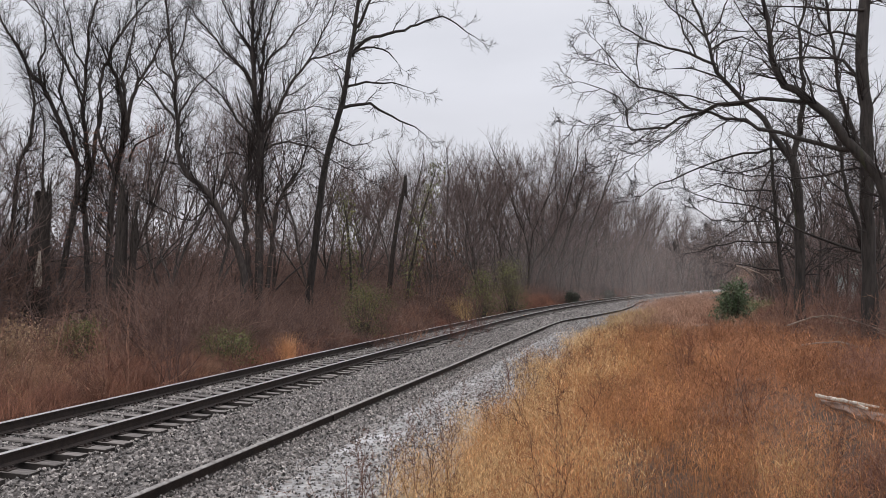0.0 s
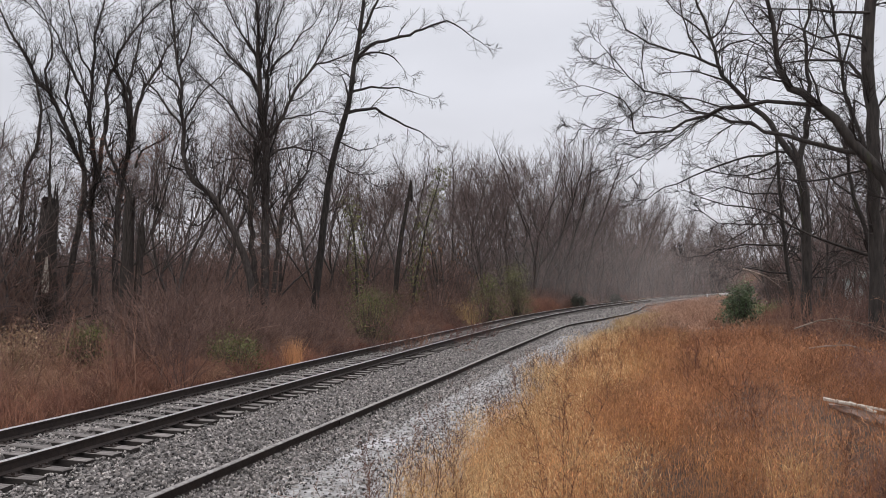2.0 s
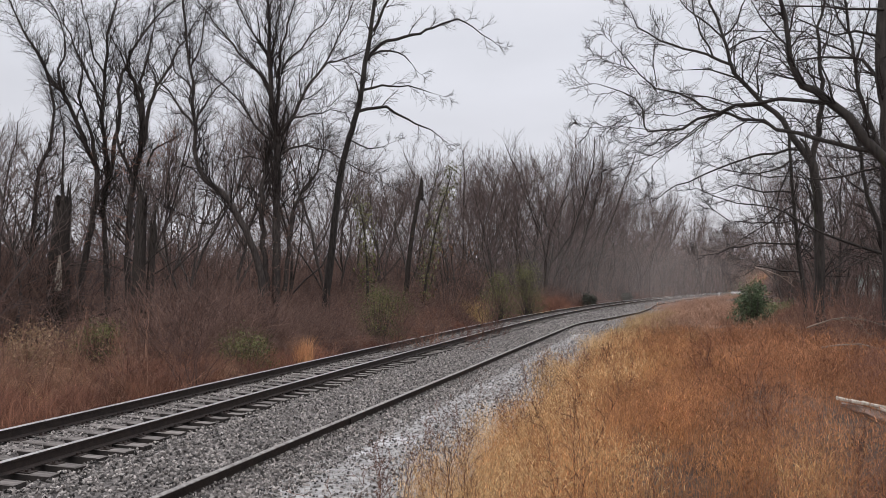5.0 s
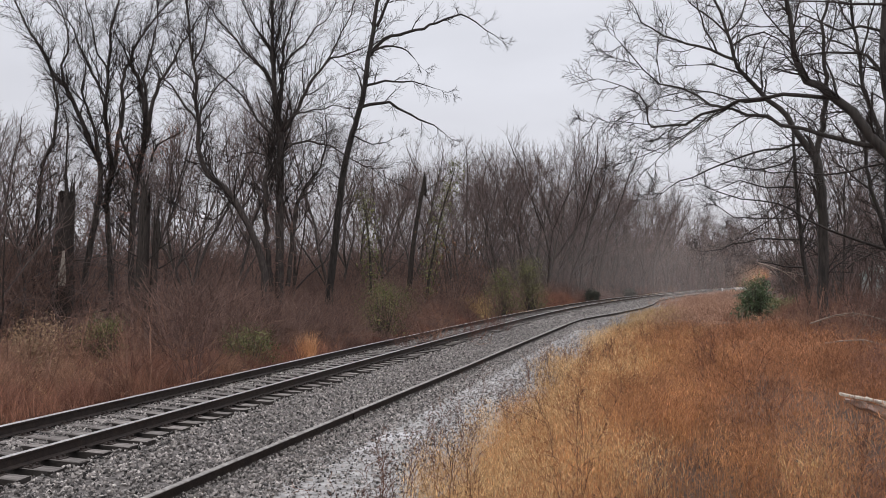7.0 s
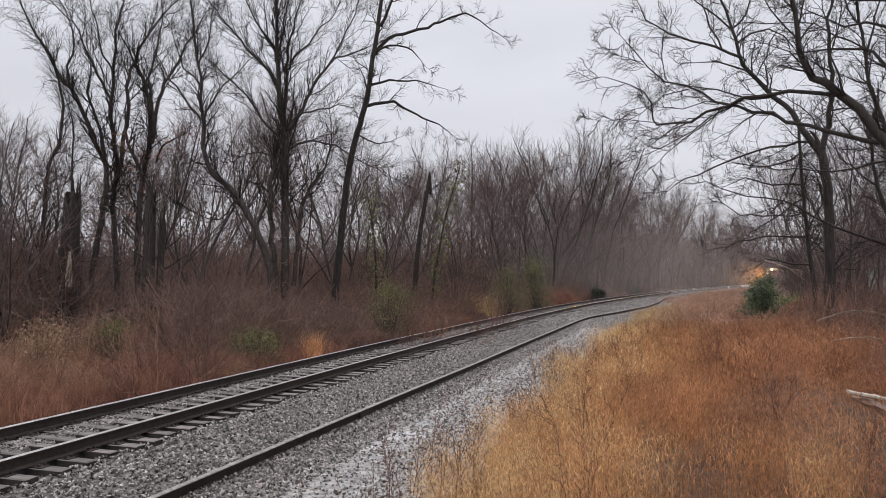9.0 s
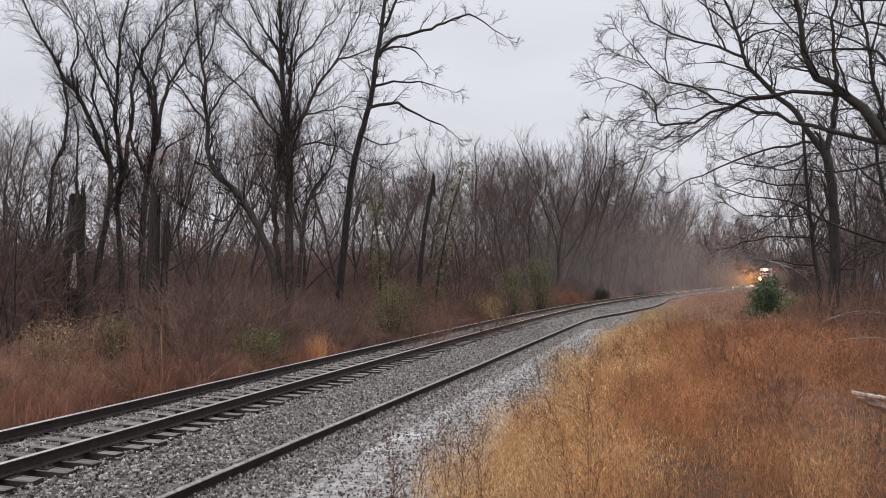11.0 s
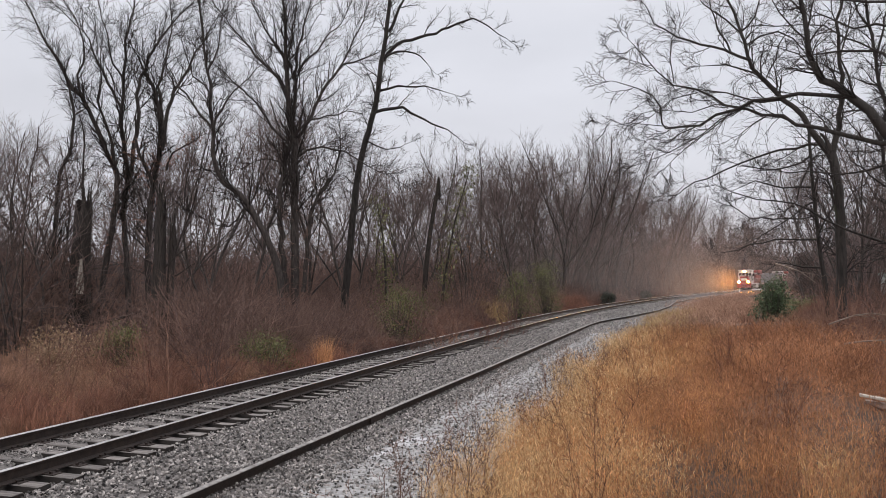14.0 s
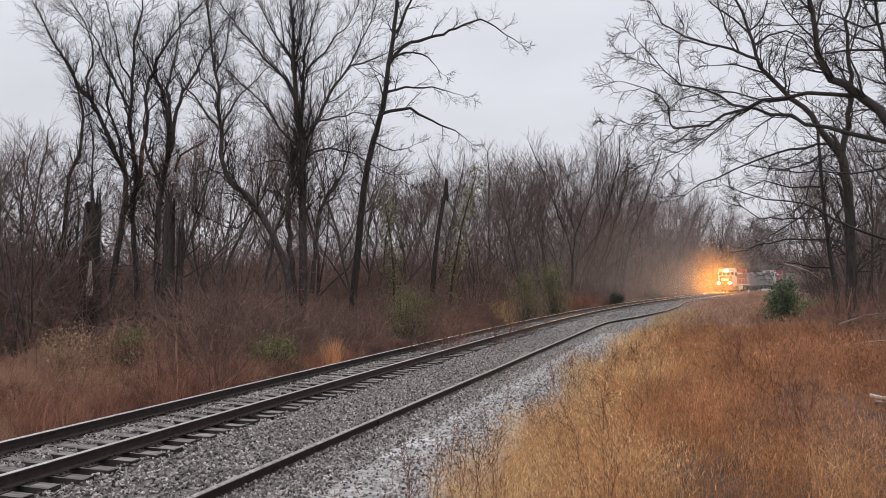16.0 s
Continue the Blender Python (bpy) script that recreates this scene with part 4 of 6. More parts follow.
def brambles():
    rng = np.random.default_rng(35)
    kinds = [bramble(601, 2.6, 1.5, BRUSH, "dense grey-brown bramble mound on the railway bank"), bramble(602, 2.2, 1.2, BRUSH_RED, "dense russet bramble mound on the railway bank"),
             bramble(603, 3.0, 1.8, BRUSH, "tall dense grey-brown bramble mound on the railway bank")]
    kinds.append(bramble(604, 2.4, 1.1, BRUSH_TAN, "dense tan bramble mound on the railway bank"))
    reeds = [tuple(float(v) for v in on_line(a, d)[:2]) for a in (55, 57, 59, 61) for d in (-4.8, -5.6, -6.4)]
    for x, y in scatter(rng, 24, 55, -8.0, -5.9, 30, 1.15, reeds):
        put(kinds[(0, 2, 0, 2, 1)[int(rng.integers(5))]], x, y, rng.uniform(0, 360), rng.uniform(1.0, 1.35))
    for x, y in scatter(rng, 22, 55, -5.9, -4.6, 34, 0.8, reeds):
        put(kinds[(0, 1, 1)[int(rng.integers(3))]], x, y, rng.uniform(0, 360), rng.uniform(0.4, 0.65))
    for x, y in scatter(rng, 26, 66, -13, -8.0, 30, 1.8, reeds):
        put(kinds[(0, 2, 2)[int(rng.integers(3))]], x, y, rng.uniform(0, 360), rng.uniform(1.35, 1.95))
    for x, y in scatter(rng, 62, 120, -10, -6.0, 24, 2.2, reeds):
        put(kinds[int(rng.integers(3))], x, y, rng.uniform(0, 360), rng.uniform(0.9, 1.5))
    for x, y in scatter(rng, 5, 25, -7.4, -4.3, 40, 0.85):
        put(kinds[(1, 1, 3)[int(rng.integers(3))]], x, y, rng.uniform(0, 360), rng.uniform(0.45, 0.75))
    for x, y in scatter(rng, 8, 30, -13, -7.0, 30, 1.4):
        put(kinds[(1, 3, 3, 0)[int(rng.integers(4))]], x, y, rng.uniform(0, 360), rng.uniform(0.6, 0.95))
    for x, y in scatter(rng, 20, 46, 14.2, 20, 16, 1.6, HERO_PLACES):
        put(kinds[int(rng.integers(3))], x, y, rng.uniform(0, 360), rng.uniform(0.6, 1.0))
    # vine-hung thickets under the trees of the wood
    for x, y in scatter(rng, 14, 120, -46, -19, 66, 3.2, HERO_PLACES):
        put(kinds[(0, 2)[int(rng.integers(2))]], x, y, rng.uniform(0, 360), min(rng.uniform(2.4, 3.9), 0.5 * float(wood_top(x, y))))
    # thicket on the inside of the far bend
    for x, y in scatter(rng, 222, 262, 5.5, 12, 16, 2.6):
        put(kinds[(0, 2)[int(rng.integers(2))]], x, y, rng.uniform(0, 360), rng.uniform(2.4, 3.2))
    # low dark brambles round the split log
    for x, y, z in ((4.1, 6.9, 0.36), (3.6, 6.4, 0.36), (4.0, 6.0, 0.38), (6.4, 12.4, 0.5), (3.3, 5.4, 0.36), (6.8, 13.6, 0.5)):
        put(kinds[1], x, y, 97 * x, 1.2 * z)
    for k, (x, y) in zip(kinds, ((-15.5, 33.0), (-13.6, 32.0), (-8.5, 36.0), (-12.2, 21.0))):
        k.matrix_world = pose(x, y, gz(x, y))


def put(ob, x, y, turn, size=1.0, sink=0.0):
    c = copy_thing(ob, pose(x, y, gz(x, y) - sink, 0, 0, turn))
    c.scale = (size, size, size)
    return c


def scatter(rng, s0, s1, d0, d1, count, gap, taken=None):
    """Places along the line, none nearer to another than gap."""
    got = list(taken or [])
    out = []
    for _ in range(count * 14):
        s, d = rng.uniform(s0, s1), rng.uniform(d0, d1)
        x, y = on_line(s, d)[:2]
        if all((x - a) ** 2 + (y - b) ** 2 > gap * gap for a, b in got):
            got.append((x, y))
            out.append((float(x), float(y)))
            if len(out) == count:
                break
    return out


SKY_WAY = [-30, -26, -24, -20, -7, -5.6, -3, 0, 2.5, 5, 7, 9, 11, 13, 15, 17, 20, 22, 27]
SKY_TOP = [11.0, 10.2, 9.6, 14.5, 13.5, 8.4, 9.6, 9.8, 9.4, 11.4, 11.8, 10.6, 9.8, 7.8, 6.2, 5.4, 8.0, 9.0, 10.0]


def wood_top(x, y):
    """How high the crowns of the wood stand over the ground at a place: the trees grow lower towards the clearings."""
    way = np.degrees(np.arctan2(x, y))
    return 2.9 + np.hypot(x, y) * np.tan(np.radians(np.interp(way, SKY_WAY, SKY_TOP)))


HERO_PLACES = [(-18.6, 44), (-16.6, 43), (-22.6, 42), (18.6, 36), (-9.8, 41), (-9.1, 42), (-7.2, 47), (12.9, 30), (9.9, 19), (11.8, 22), (13.9, 34)]


def woodland():
    rng = np.random.default_rng(21)
    TALL = (17, 19, 16, 20, 14, 18)
    kinds = [wood_tree(100 + i, hgt, fk, 0.0135) for i, (hgt, fk) in enumerate([(17, 8), (19, 7), (16, 9), (20, 8), (14, 7), (18, 10)])]
    near = scatter(rng, 18, 92, -50, -16, 44, 3.2, HERO_PLACES)
    edge = scatter(rng, 58, 165, -20, -10, 36, 3.0)
    deep = scatter(rng, 90, 230, -40, -16, 46, 4.0)
    bend = scatter(rng, 165, 330, -15, -8, 28, 4.0)
    near += scatter(rng, -4, 26, -46, -19, 22, 2.8)
    right = scatter(rng, 40, 120, 17, 44, 34, 3.5, HERO_PLACES)
    right += scatter(rng, 26, 52, 17.5, 28, 9, 2.4, HERO_PLACES)
    right += scatter(rng, 130, 330, 19, 40, 30, 4.5)
    for i, (x, y) in enumerate(near + edge + deep + bend + right):
        big = (0.74 if 52 < y < 76 and -8 < x < 12 else 0.9) + (0.5 * min(1.0, max(0.0, (y - 70) / 50)) if i < len(near) + len(edge) + len(deep) + len(bend) else 0.0)
        k = int(rng.integers(6))
        put(kinds[k], x, y, rng.uniform(0, 360), min(rng.uniform(0.72, 1.1) * big, rng.uniform(0.8, 1.04) * float(wood_top(x, y)) / TALL[k]))
    for x, y, k, a, z in ((-20.5, 38.5, 2, 20, 0.85), (-22.3, 40, 5, 90, 0.8), (-19.9, 35.5, 0, 150, 0.62), (-24.0, 43, 2, 200, 0.95), (-22.2, 45, 5, 260, 0.9), (-21.4, 33.5, 4, 310, 0.7),
                          (-19.2, 32.0, 4, 40, 0.5), (-13.4, 50, 1, 10, 0.95), (-11.0, 52, 3, 80, 0.95), (-8.6, 55, 1, 170, 0.9), (-16.0, 51, 3, 220, 0.95),
                          (19.2, 44.5, 4, 210, 0.75), (20.3, 46.5, 2, 270, 0.72)):
        put(kinds[k], x, y, a, min(z, float(wood_top(x, y)) / TALL[k]))
    for k in kinds:
        x, y = scatter(rng, 120, 280, -40, -20, 1, 1)[0]
        k.matrix_world = pose(x, y, gz(x, y))
    sap = [sapling(200 + i, h, t) for i, (h, t) in enumerate([(5.5, BRUSH), (4.5, SHRUB), (7, TWIG_HAZY), (6, TWIG)])]
    spots = scatter(rng, -2, 80, -36, -15, 110, 1.3, HERO_PLACES) + scatter(rng, 62, 170, -20, -9.5, 80, 1.3) + scatter(rng, 165, 300, -12, -6.5, 26, 3)
    spots += scatter(rng, 30, 100, 14.5, 34, 60, 1.6, HERO_PLACES) + scatter(rng, 215, 330, 8, 16, 40, 2.5)
    for x, y in spots:
        put(sap[int(rng.integers(4))], x, y, rng.uniform(0, 360), rng.uniform(0.7, 1.15))
    for k in sap:
        x, y = scatter(rng, 60, 130, -20, -12, 1, 1)[0]
        k.matrix_world = pose(x, y, gz(x, y))


def far_wood():
    """The depth of the wood: thin stems and brush beyond the trees that can be told apart."""
    rng = np.random.default_rng(25)

    def belt(name, count, s0, s1, d0, d1, lo, hi, r, kids, label):
        bent = 0.34 if "thicket" in name else 0.22
        s, d = rng.uniform(s0, s1, count), rng.uniform(d0, d1, count)
        p = on_line(s, d)
        z = ground_z(p[:, 0], p[:, 1])
        lines = []
        for (x, y, _), g in zip(p, z):
            h = min(rng.uniform(lo, hi), rng.uniform(0.7, 1.0) * float(wood_top(x, y)))
            st = shoot(rng, (x, y, g - 0.3), (rng.normal(0, bent), rng.normal(0, bent), 1), h, r * h ** 0.5, 5, bent * 0.8, 0.03)
            lines.append(st)
            lines += sprout(rng, st, kids, h * 0.34, 46, 0.06, n=2, lo=0.12, thick=0.4, rmin=0.012)
        tagged(part(name, mesh_of(name, *tubes(lines, 3), TWIG_HAZY, True)), label, "woodland", kind="stuff")

    belt("far_wood", 560, 0, 170, -95, -40, 8, 16, 0.020, 20, "deep leafless winter wood behind the trackside trees")
    belt("deep_thicket", 1500, -20, 210, -135, -60, 4.5, 9.0, 0.05, 8, "dense dim brush closing the depth of the wood")
    belt("closing_wood", 800, 320, 515, -70, -7, 12, 21, 0.05, 16, "leafless tall wood closing the view beyond the bend")
    belt("closing_wood", 700, 300, 515, 7, 90, 12, 21, 0.05, 16, "leafless tall wood closing the view beyond the bend")
    belt("closing_wood", 700, 170, 330, -60, -13, 12, 21, 0.035, 16, "leafless tall wood round the outside of the bend")
    belt("closing_wood", 620, 40, 170, 19, 62, 8, 16, 0.024, 16, "leafless wood behind the thicket by the field")
    belt("deep_thicket", 700, 100, 400, 40, 110, 4.5, 9.0, 0.06, 8, "dense dim brush closing the wood beyond the field")
    belt("deep_thicket", 700, 200, 480, -60, -20, 5, 10, 0.06, 8, "dense dim brush closing the wood at the far bend")
    belt("deep_thicket", 520, 20, 66, -62, -24, 5, 9.5, 0.03, 14, "dense dim thicket of saplings behind the broken trunks")
    belt("deep_thicket", 600, 210, 400, -130, -40, 9, 15, 0.06, 12, "dense dim brush closing the wood behind the far bend")
    belt("closing_wood", 520, 180, 340, -100, -20, 13, 20, 0.045, 20, "leafless tall wood behind the far bend")
    belt("deep_thicket", 1000, 22, 92, -62, -24, 3.5, 7.5, 0.016, 16, "dense brown thicket under the trees of the wood")
    belt("far_wood", 420, 60, 360, 26, 90, 9, 17, 0.026, 14, "deep leafless winter wood beyond the field")
    belt("far_wood", 500, 165, 460, -70, -16, 8, 16, 0.034, 14, "leafless wood round the far bend")
    belt("far_thicket", 2400, -14, 120, -66, -14, 2.2, 6.4, 0.011, 10, "dense leafless undergrowth in the depth of the wood")
    belt("far_thicket", 1300, 80, 330, -30, -9, 2.5, 6.0, 0.014, 10, "dense leafless undergrowth along the far bend")
    belt("far_thicket", 1100, 26, 200, 15, 60, 1.6, 4.2, 0.010, 10, "dense leafless thicket beyond the field")
    belt("far_thicket", 900, 200, 420, 6, 40, 2.5, 6.0, 0.02, 10, "dense leafless thicket inside the far bend")


def vine_curtain():
    """Dead leaves and vines hung in the depth of the wood, thinning upwards."""
    rng = np.random.default_rng(27)
    for name, count, s0, s1, d0, d1, top, size, label in (
            ("vine_curtain", 70000, -40, 210, -135, -44, 12.5, 0.23, "dim brown tangle of dead vines deep in the wood"),
            ("vine_curtain", 18000, 50, 330, 26, 95, 10.0, 0.27, "dim brown tangle of dead vines in the wood beyond the field"),
            ("vine_curtain", 16000, 150, 480, -62, -17, 13.0, 0.34, "dim brown tangle of dead vines round the far bend"),
            ("vine_curtain", 24000, 240, 510, 8, 80, 22.0, 0.40, "dim brown tangle of dead vines closing the far bend")):
        s, d = rng.uniform(s0, s1, count), rng.uniform(d0, d1, count)
        p = on_line(s, d)
        p[:, 2] = ground_z(p[:, 0], p[:, 1]) + top * rng.random(count) ** 1.55
        tagged(part(name, mesh_of(name, *leaves(rng, p, 1, 0.1, size), VINE_HAZY)), label, "woodland", kind="stuff")


def undergrowth():
    rng = np.random.default_rng(31)
    brown = "tangled leafless brown shrub on the railway bank"
    red = "tangled leafless reddish-brown shrub on the railway bank"
    kinds = [shrub(300, 2.0, 0.5, SHRUB_TAN, "tangled leafless tan shrub on the railway bank"), shrub(301, 1.7, 0.65, SHRUB_RED, red), shrub(302, 2.4, 0.45, SHRUB, brown), shrub(303, 1.4, 0.75, SHRUB_RED, red)]
    spots = scatter(rng, 4, 60, -11, -5.4, 46, 1.2) + scatter(rng, 10, 70, -19, -10, 36, 1.7, HERO_PLACES)
    spots += scatter(rng, 62, 120, -10, -5.6, 30, 1.6) + scatter(rng, 115, 200, -8, -5, 14, 3)
    spots += scatter(rng, 12, 34, 13.6, 20, 34, 0.9, HERO_PLACES) + scatter(rng, 26, 70, 13.5, 24, 32, 1.4, HERO_PLACES) + scatter(rng, 215, 300, 8, 14, 12, 3.0)
    for x, y in spots:
        s, d = offset_of(x, y)
        if x < -0.40 * y and 14 < y < 27:
            continue
        big = 0.95 if d[0] > 0 else (1.15 if s[0] > 30 else 1.0) * (1.1 if d[0] < -7 else 0.75)
        put(kinds[int(rng.integers(4))], x, y, rng.uniform(0, 360), rng.uniform(0.7, 1.2) * big)
    for x, y, k, z in ((-8.4, 22.2, 0, 1.25), (-7.2, 22.6, 2, 1.0), (-9.3, 23.4, 1, 1.2), (-10.8, 22.0, 0, 1.0), (-6.0, 24.4, 3, 1.0), (-2.2, 30.5, 2, 1.05), (-1.2, 33.0, 0, 1.35),
                       (0.2, 36.5, 1, 1.5), (1.6, 41.0, 2, 1.3), (-12.6, 23.0, 0, 1.1), (-13.2, 25.4, 0, 1.2), (-11.9, 26.4, 0, 1.3), (-10.0, 26.6, 0, 1.4), (-9.0, 27.6, 2, 1.5), (-11.6, 19.6, 3, 1.0)):
        put(kinds[k], x, y, 37 * k + 11 * x, z)
    for x, y, k, z in ((9.0, 19.5, 0, 0.7), (9.9, 21.5, 0, 0.9), (11.4, 23.6, 2, 0.9), (10.6, 25.6, 0, 1.0), (12.0, 27.0, 0, 1.1), (8.4, 17.4, 3, 0.7), (13.2, 31.5, 0, 1.1), (14.6, 35.0, 0, 1.2), (9.6, 17.8, 2, 0.8)):
        put(kinds[k], x, y, 61 * k + 17 * x, z)
    for x, y in scatter(rng, 4, 40, -6.2, -5.0, 30, 0.6):
        put(kinds[int(rng.integers(4))], x, y, rng.uniform(0, 360), rng.uniform(0.35, 0.55))
    for i, k in enumerate(kinds):
        x, y = on_line(30 + 9 * i, -13 - i)[:2]
        k.matrix_world = pose(float(x), float(y), gz(x, y))


# ---- grass ----


def blades(rng, x, y, z, length, width, lean, droop):
    """Verts and quads of curved blades of two lengths each."""
    n = len(x)
    az = rng.uniform(0, 2 * np.pi, n)
    w = np.stack([-np.sin(az), np.cos(az), 0 * az], 1) * (width / 2)[:, None]
    ld = rng.uniform(0, 2 * np.pi, n)
    tilt = np.abs(rng.normal(0, lean, n))
    dirv = np.stack([np.cos(ld) * tilt, np.sin(ld) * tilt, np.ones(n)], 1)
    p0 = np.stack([x, y, z], 1)
    p1 = p0 + dirv * (length * 0.55)[:, None]
    p2 = p1 + (dirv * [1.6, 1.6, 1] + np.stack([np.cos(ld), np.sin(ld), 0 * ld], 1) * droop) * (length * 0.42)[:, None]
    v = np.stack([p0 - w, p0 + w, p1 - w * 0.8, p1 + w * 0.8, p2 - w * 0.15, p2 + w * 0.15], 1)
    f = np.arange(n)[:, None, None] * 6 + np.array([[0, 1, 3, 2], [2, 3, 5, 4]])[None]
    return v.reshape(-1, 3), f.reshape(-1, 4)


def tufts(rng, px, py, per, radius, length, width, lean, droop):
    """Blades gathered in tufts round the places given."""
    n = len(px) * per
    cx, cy = np.repeat(px, per), np.repeat(py, per)
    x, y = cx + rng.normal(0, radius, n), cy + rng.normal(0, radius, n)
    hgt = np.repeat(rng.uniform(0.5, 1.25, len(px)), per) * rng.uniform(0.55, 1.1, n) * length
    return blades(rng, x, y, ground_z(x, y) - 0.03, hgt, np.full(n, width) * rng.uniform(0.6, 1.4, n), lean, droop)


def field_places(rng, s0, s1, d0, d1, count, skew=1.0):
    s = s0 + (s1 - s0) * rng.random(count) ** skew
    d = rng.uniform(d0, d1, count) + 0.5 * np.sin(s * 0.55) + 0.35 * np.sin(s * 1.7 + 1)
    d = d + np.where(d > 0, np.clip((s - 26) / 40, 0, 1) * 0.3, 0)
    p = on_line(s, d)
    patch = np.sin(p[:, 0] * 1.9 + 2 * np.sin(p[:, 1] * 0.8)) * np.sin(p[:, 1] * 1.5 + 1.7 * np.sin(p[:, 0] * 1.1))
    keep = (np.hypot(p[:, 0], p[:, 1]) > 1.9) & (patch > -0.5 + 0.3 * rng.random(count))
    return p[keep, 0], p[keep, 1]


def fluff(rng, px, py, per, radius, length, width):
    """Short curled leaves and seed fluff borne on the standing stems."""
    n = len(px) * per
    x, y = np.repeat(px, per) + rng.normal(0, radius, n), np.repeat(py, per) + rng.normal(0, radius, n)
    z = ground_z(x, y) + np.repeat(rng.uniform(0.55, 1.0, len(px)), per) * rng.uniform(0.1, 0.8, n)
    return blades(rng, x, y, z, length * rng.uniform(0.5, 1.4, n), width * rng.uniform(0.6, 1.5, n), 0.75, 0.7)


def grass():
    rng = np.random.default_rng(41)
    def field(name, d0, d1, share, mat, label):
        near = field_places(rng, -4, 12, d0, d1, int(3600 * share))
        mids = field_places(rng, 11, 32, d0, d1, int(2700 * share))
        pieces = [tufts(rng, *near, 7, 0.10, 0.64, 0.0030, 0.20, 0.12), tufts(rng, *mids, 7, 0.14, 0.66, 0.007, 0.24, 0.2),
                  fluff(rng, *near, 76, 0.11, 0.042, 0.0048), fluff(rng, *mids, 34, 0.17, 0.075, 0.0085)]
        tagged(part(name, mesh_of(name, *merge(pieces), mat)), label, "grass", kind="stuff")

    field("gold_grass", 6.2, 8.2, 0.27, STRAW_GOLD, "pale gold dry grass along the edge of the gravel track")
    field("broom_grass", 6.9, 9.8, 0.45, STRAW, "tall dry orange-brown broom grass covering the field")
    field("russet_broom_grass", 8.9, 15.5, 0.64, STRAW_DEEP, "deep russet fluffy broom grass by the thicket")
    far_gold = field_places(rng, 30, 62, 6.6, 8.4, 420)
    tagged(part("gold_grass", mesh_of("gold_grass", *merge([tufts(rng, *far_gold, 12, 0.2, 0.6, 0.016, 0.3, 0.25), fluff(rng, *far_gold, 14, 0.25, 0.12, 0.016)]), STRAW_PALE)),
           "pale gold dry grass along the far edge of the field", "grass", kind="stuff")
    fars = field_places(rng, 30, 92, 7.4, 15.5, 2300)
    tagged(part("far_grass", mesh_of("far_grass", *merge([tufts(rng, *fars, 9, 0.22, 0.55, 0.016, 0.4, 0.4), fluff(rng, *fars, 16, 0.3, 0.13, 0.017)]), STRAW_FAR)),
           "dull brown matted grass at the far end of the field", "grass", kind="stuff")
    ends = field_places(rng, 84, 215, 4.4, 9.5, 1700)
    tagged(part("far_grass", mesh_of("far_grass", *merge([tufts(rng, *ends, 9, 0.3, 0.42, 0.03, 0.4, 0.4), fluff(rng, *ends, 6, 0.35, 0.14, 0.03)]), STRAW_FAR)),
           "low brown grass over the end of the gravel track", "grass", kind="stuff")
    side = tufts(rng, *field_places(rng, 8, 30, 13, 20, 700), 14, 0.2, 0.7, 0.014, 0.35, 0.35)
    low = tufts(rng, *field_places(rng, 30, 75, 11, 17, 500), 12, 0.3, 0.7, 0.028, 0.35, 0.35)
    ob = part("russet_grass", mesh_of("russet_grass", *merge([side, low]), STRAW_RED))
    tagged(ob, "matted russet dead grass at the edge of the thicket", "grass", kind="stuff")
    l1 = tufts(rng, *field_places(rng, 2, 26, -7.0, -3.7, 1300), 18, 0.16, 0.95, 0.009, 0.34, 0.3)
    l2 = tufts(rng, *field_places(rng, 24, 70, -6.4, -4.6, 1000), 12, 0.2, 0.6, 0.016, 0.34, 0.3)
    l3 = tufts(rng, *field_places(rng, 70, 180, -6.6, -4.8, 600), 8, 0.3, 0.45, 0.05, 0.32, 0.3)
    ob = part("bank_grass", mesh_of("bank_grass", *merge([l1, l2, l3]), STRAW_RED))
    tagged(ob, "dark russet dead grass along the foot of the ballast", "grass", kind="stuff")
    pale = tufts(rng, *field_places(rng, 9, 22, -12, -6.5, 260), 22, 0.25, 0.6, 0.014, 0.6, 0.7)
    ob = part("pale_grass", mesh_of("pale_grass", *pale, STRAW_PALE))
    tagged(ob, "flattened pale straw grass in an opening of the brush", "grass", kind="stuff")
    x, y = on_line(24.2, -3.5)[:2]
    n = 420
    cx, cy = x + rng.normal(0, 0.13, n), y + rng.normal(0, 0.16, n)
    v, f = blades(rng, cx, cy, ground_z(cx, cy) - 0.02, rng.uniform(0.7, 1.4, n), np.full(n, 0.010), 0.22, 0.12)
    tagged(part("grass_clump", mesh_of("grass_clump", v, f, STRAW_ORANGE)), "upright bright orange dry grass clump beside the rail", "grass clump")
    x, y = on_line(58, -5.5)[:2]
    cx, cy = x + rng.normal(0, 0.7, n), y + rng.normal(0, 1.2, n)
    v, f = blades(rng, cx, cy, ground_z(cx, cy) - 0.02, rng.uniform(1.0, 2.2, n), np.full(n, 0.026), 0.28, 0.2)
    tagged(part("grass_clump", mesh_of("grass_clump", v, f, STRAW_PALE)), "tall pale tan reed grass before the wood", "grass clump")


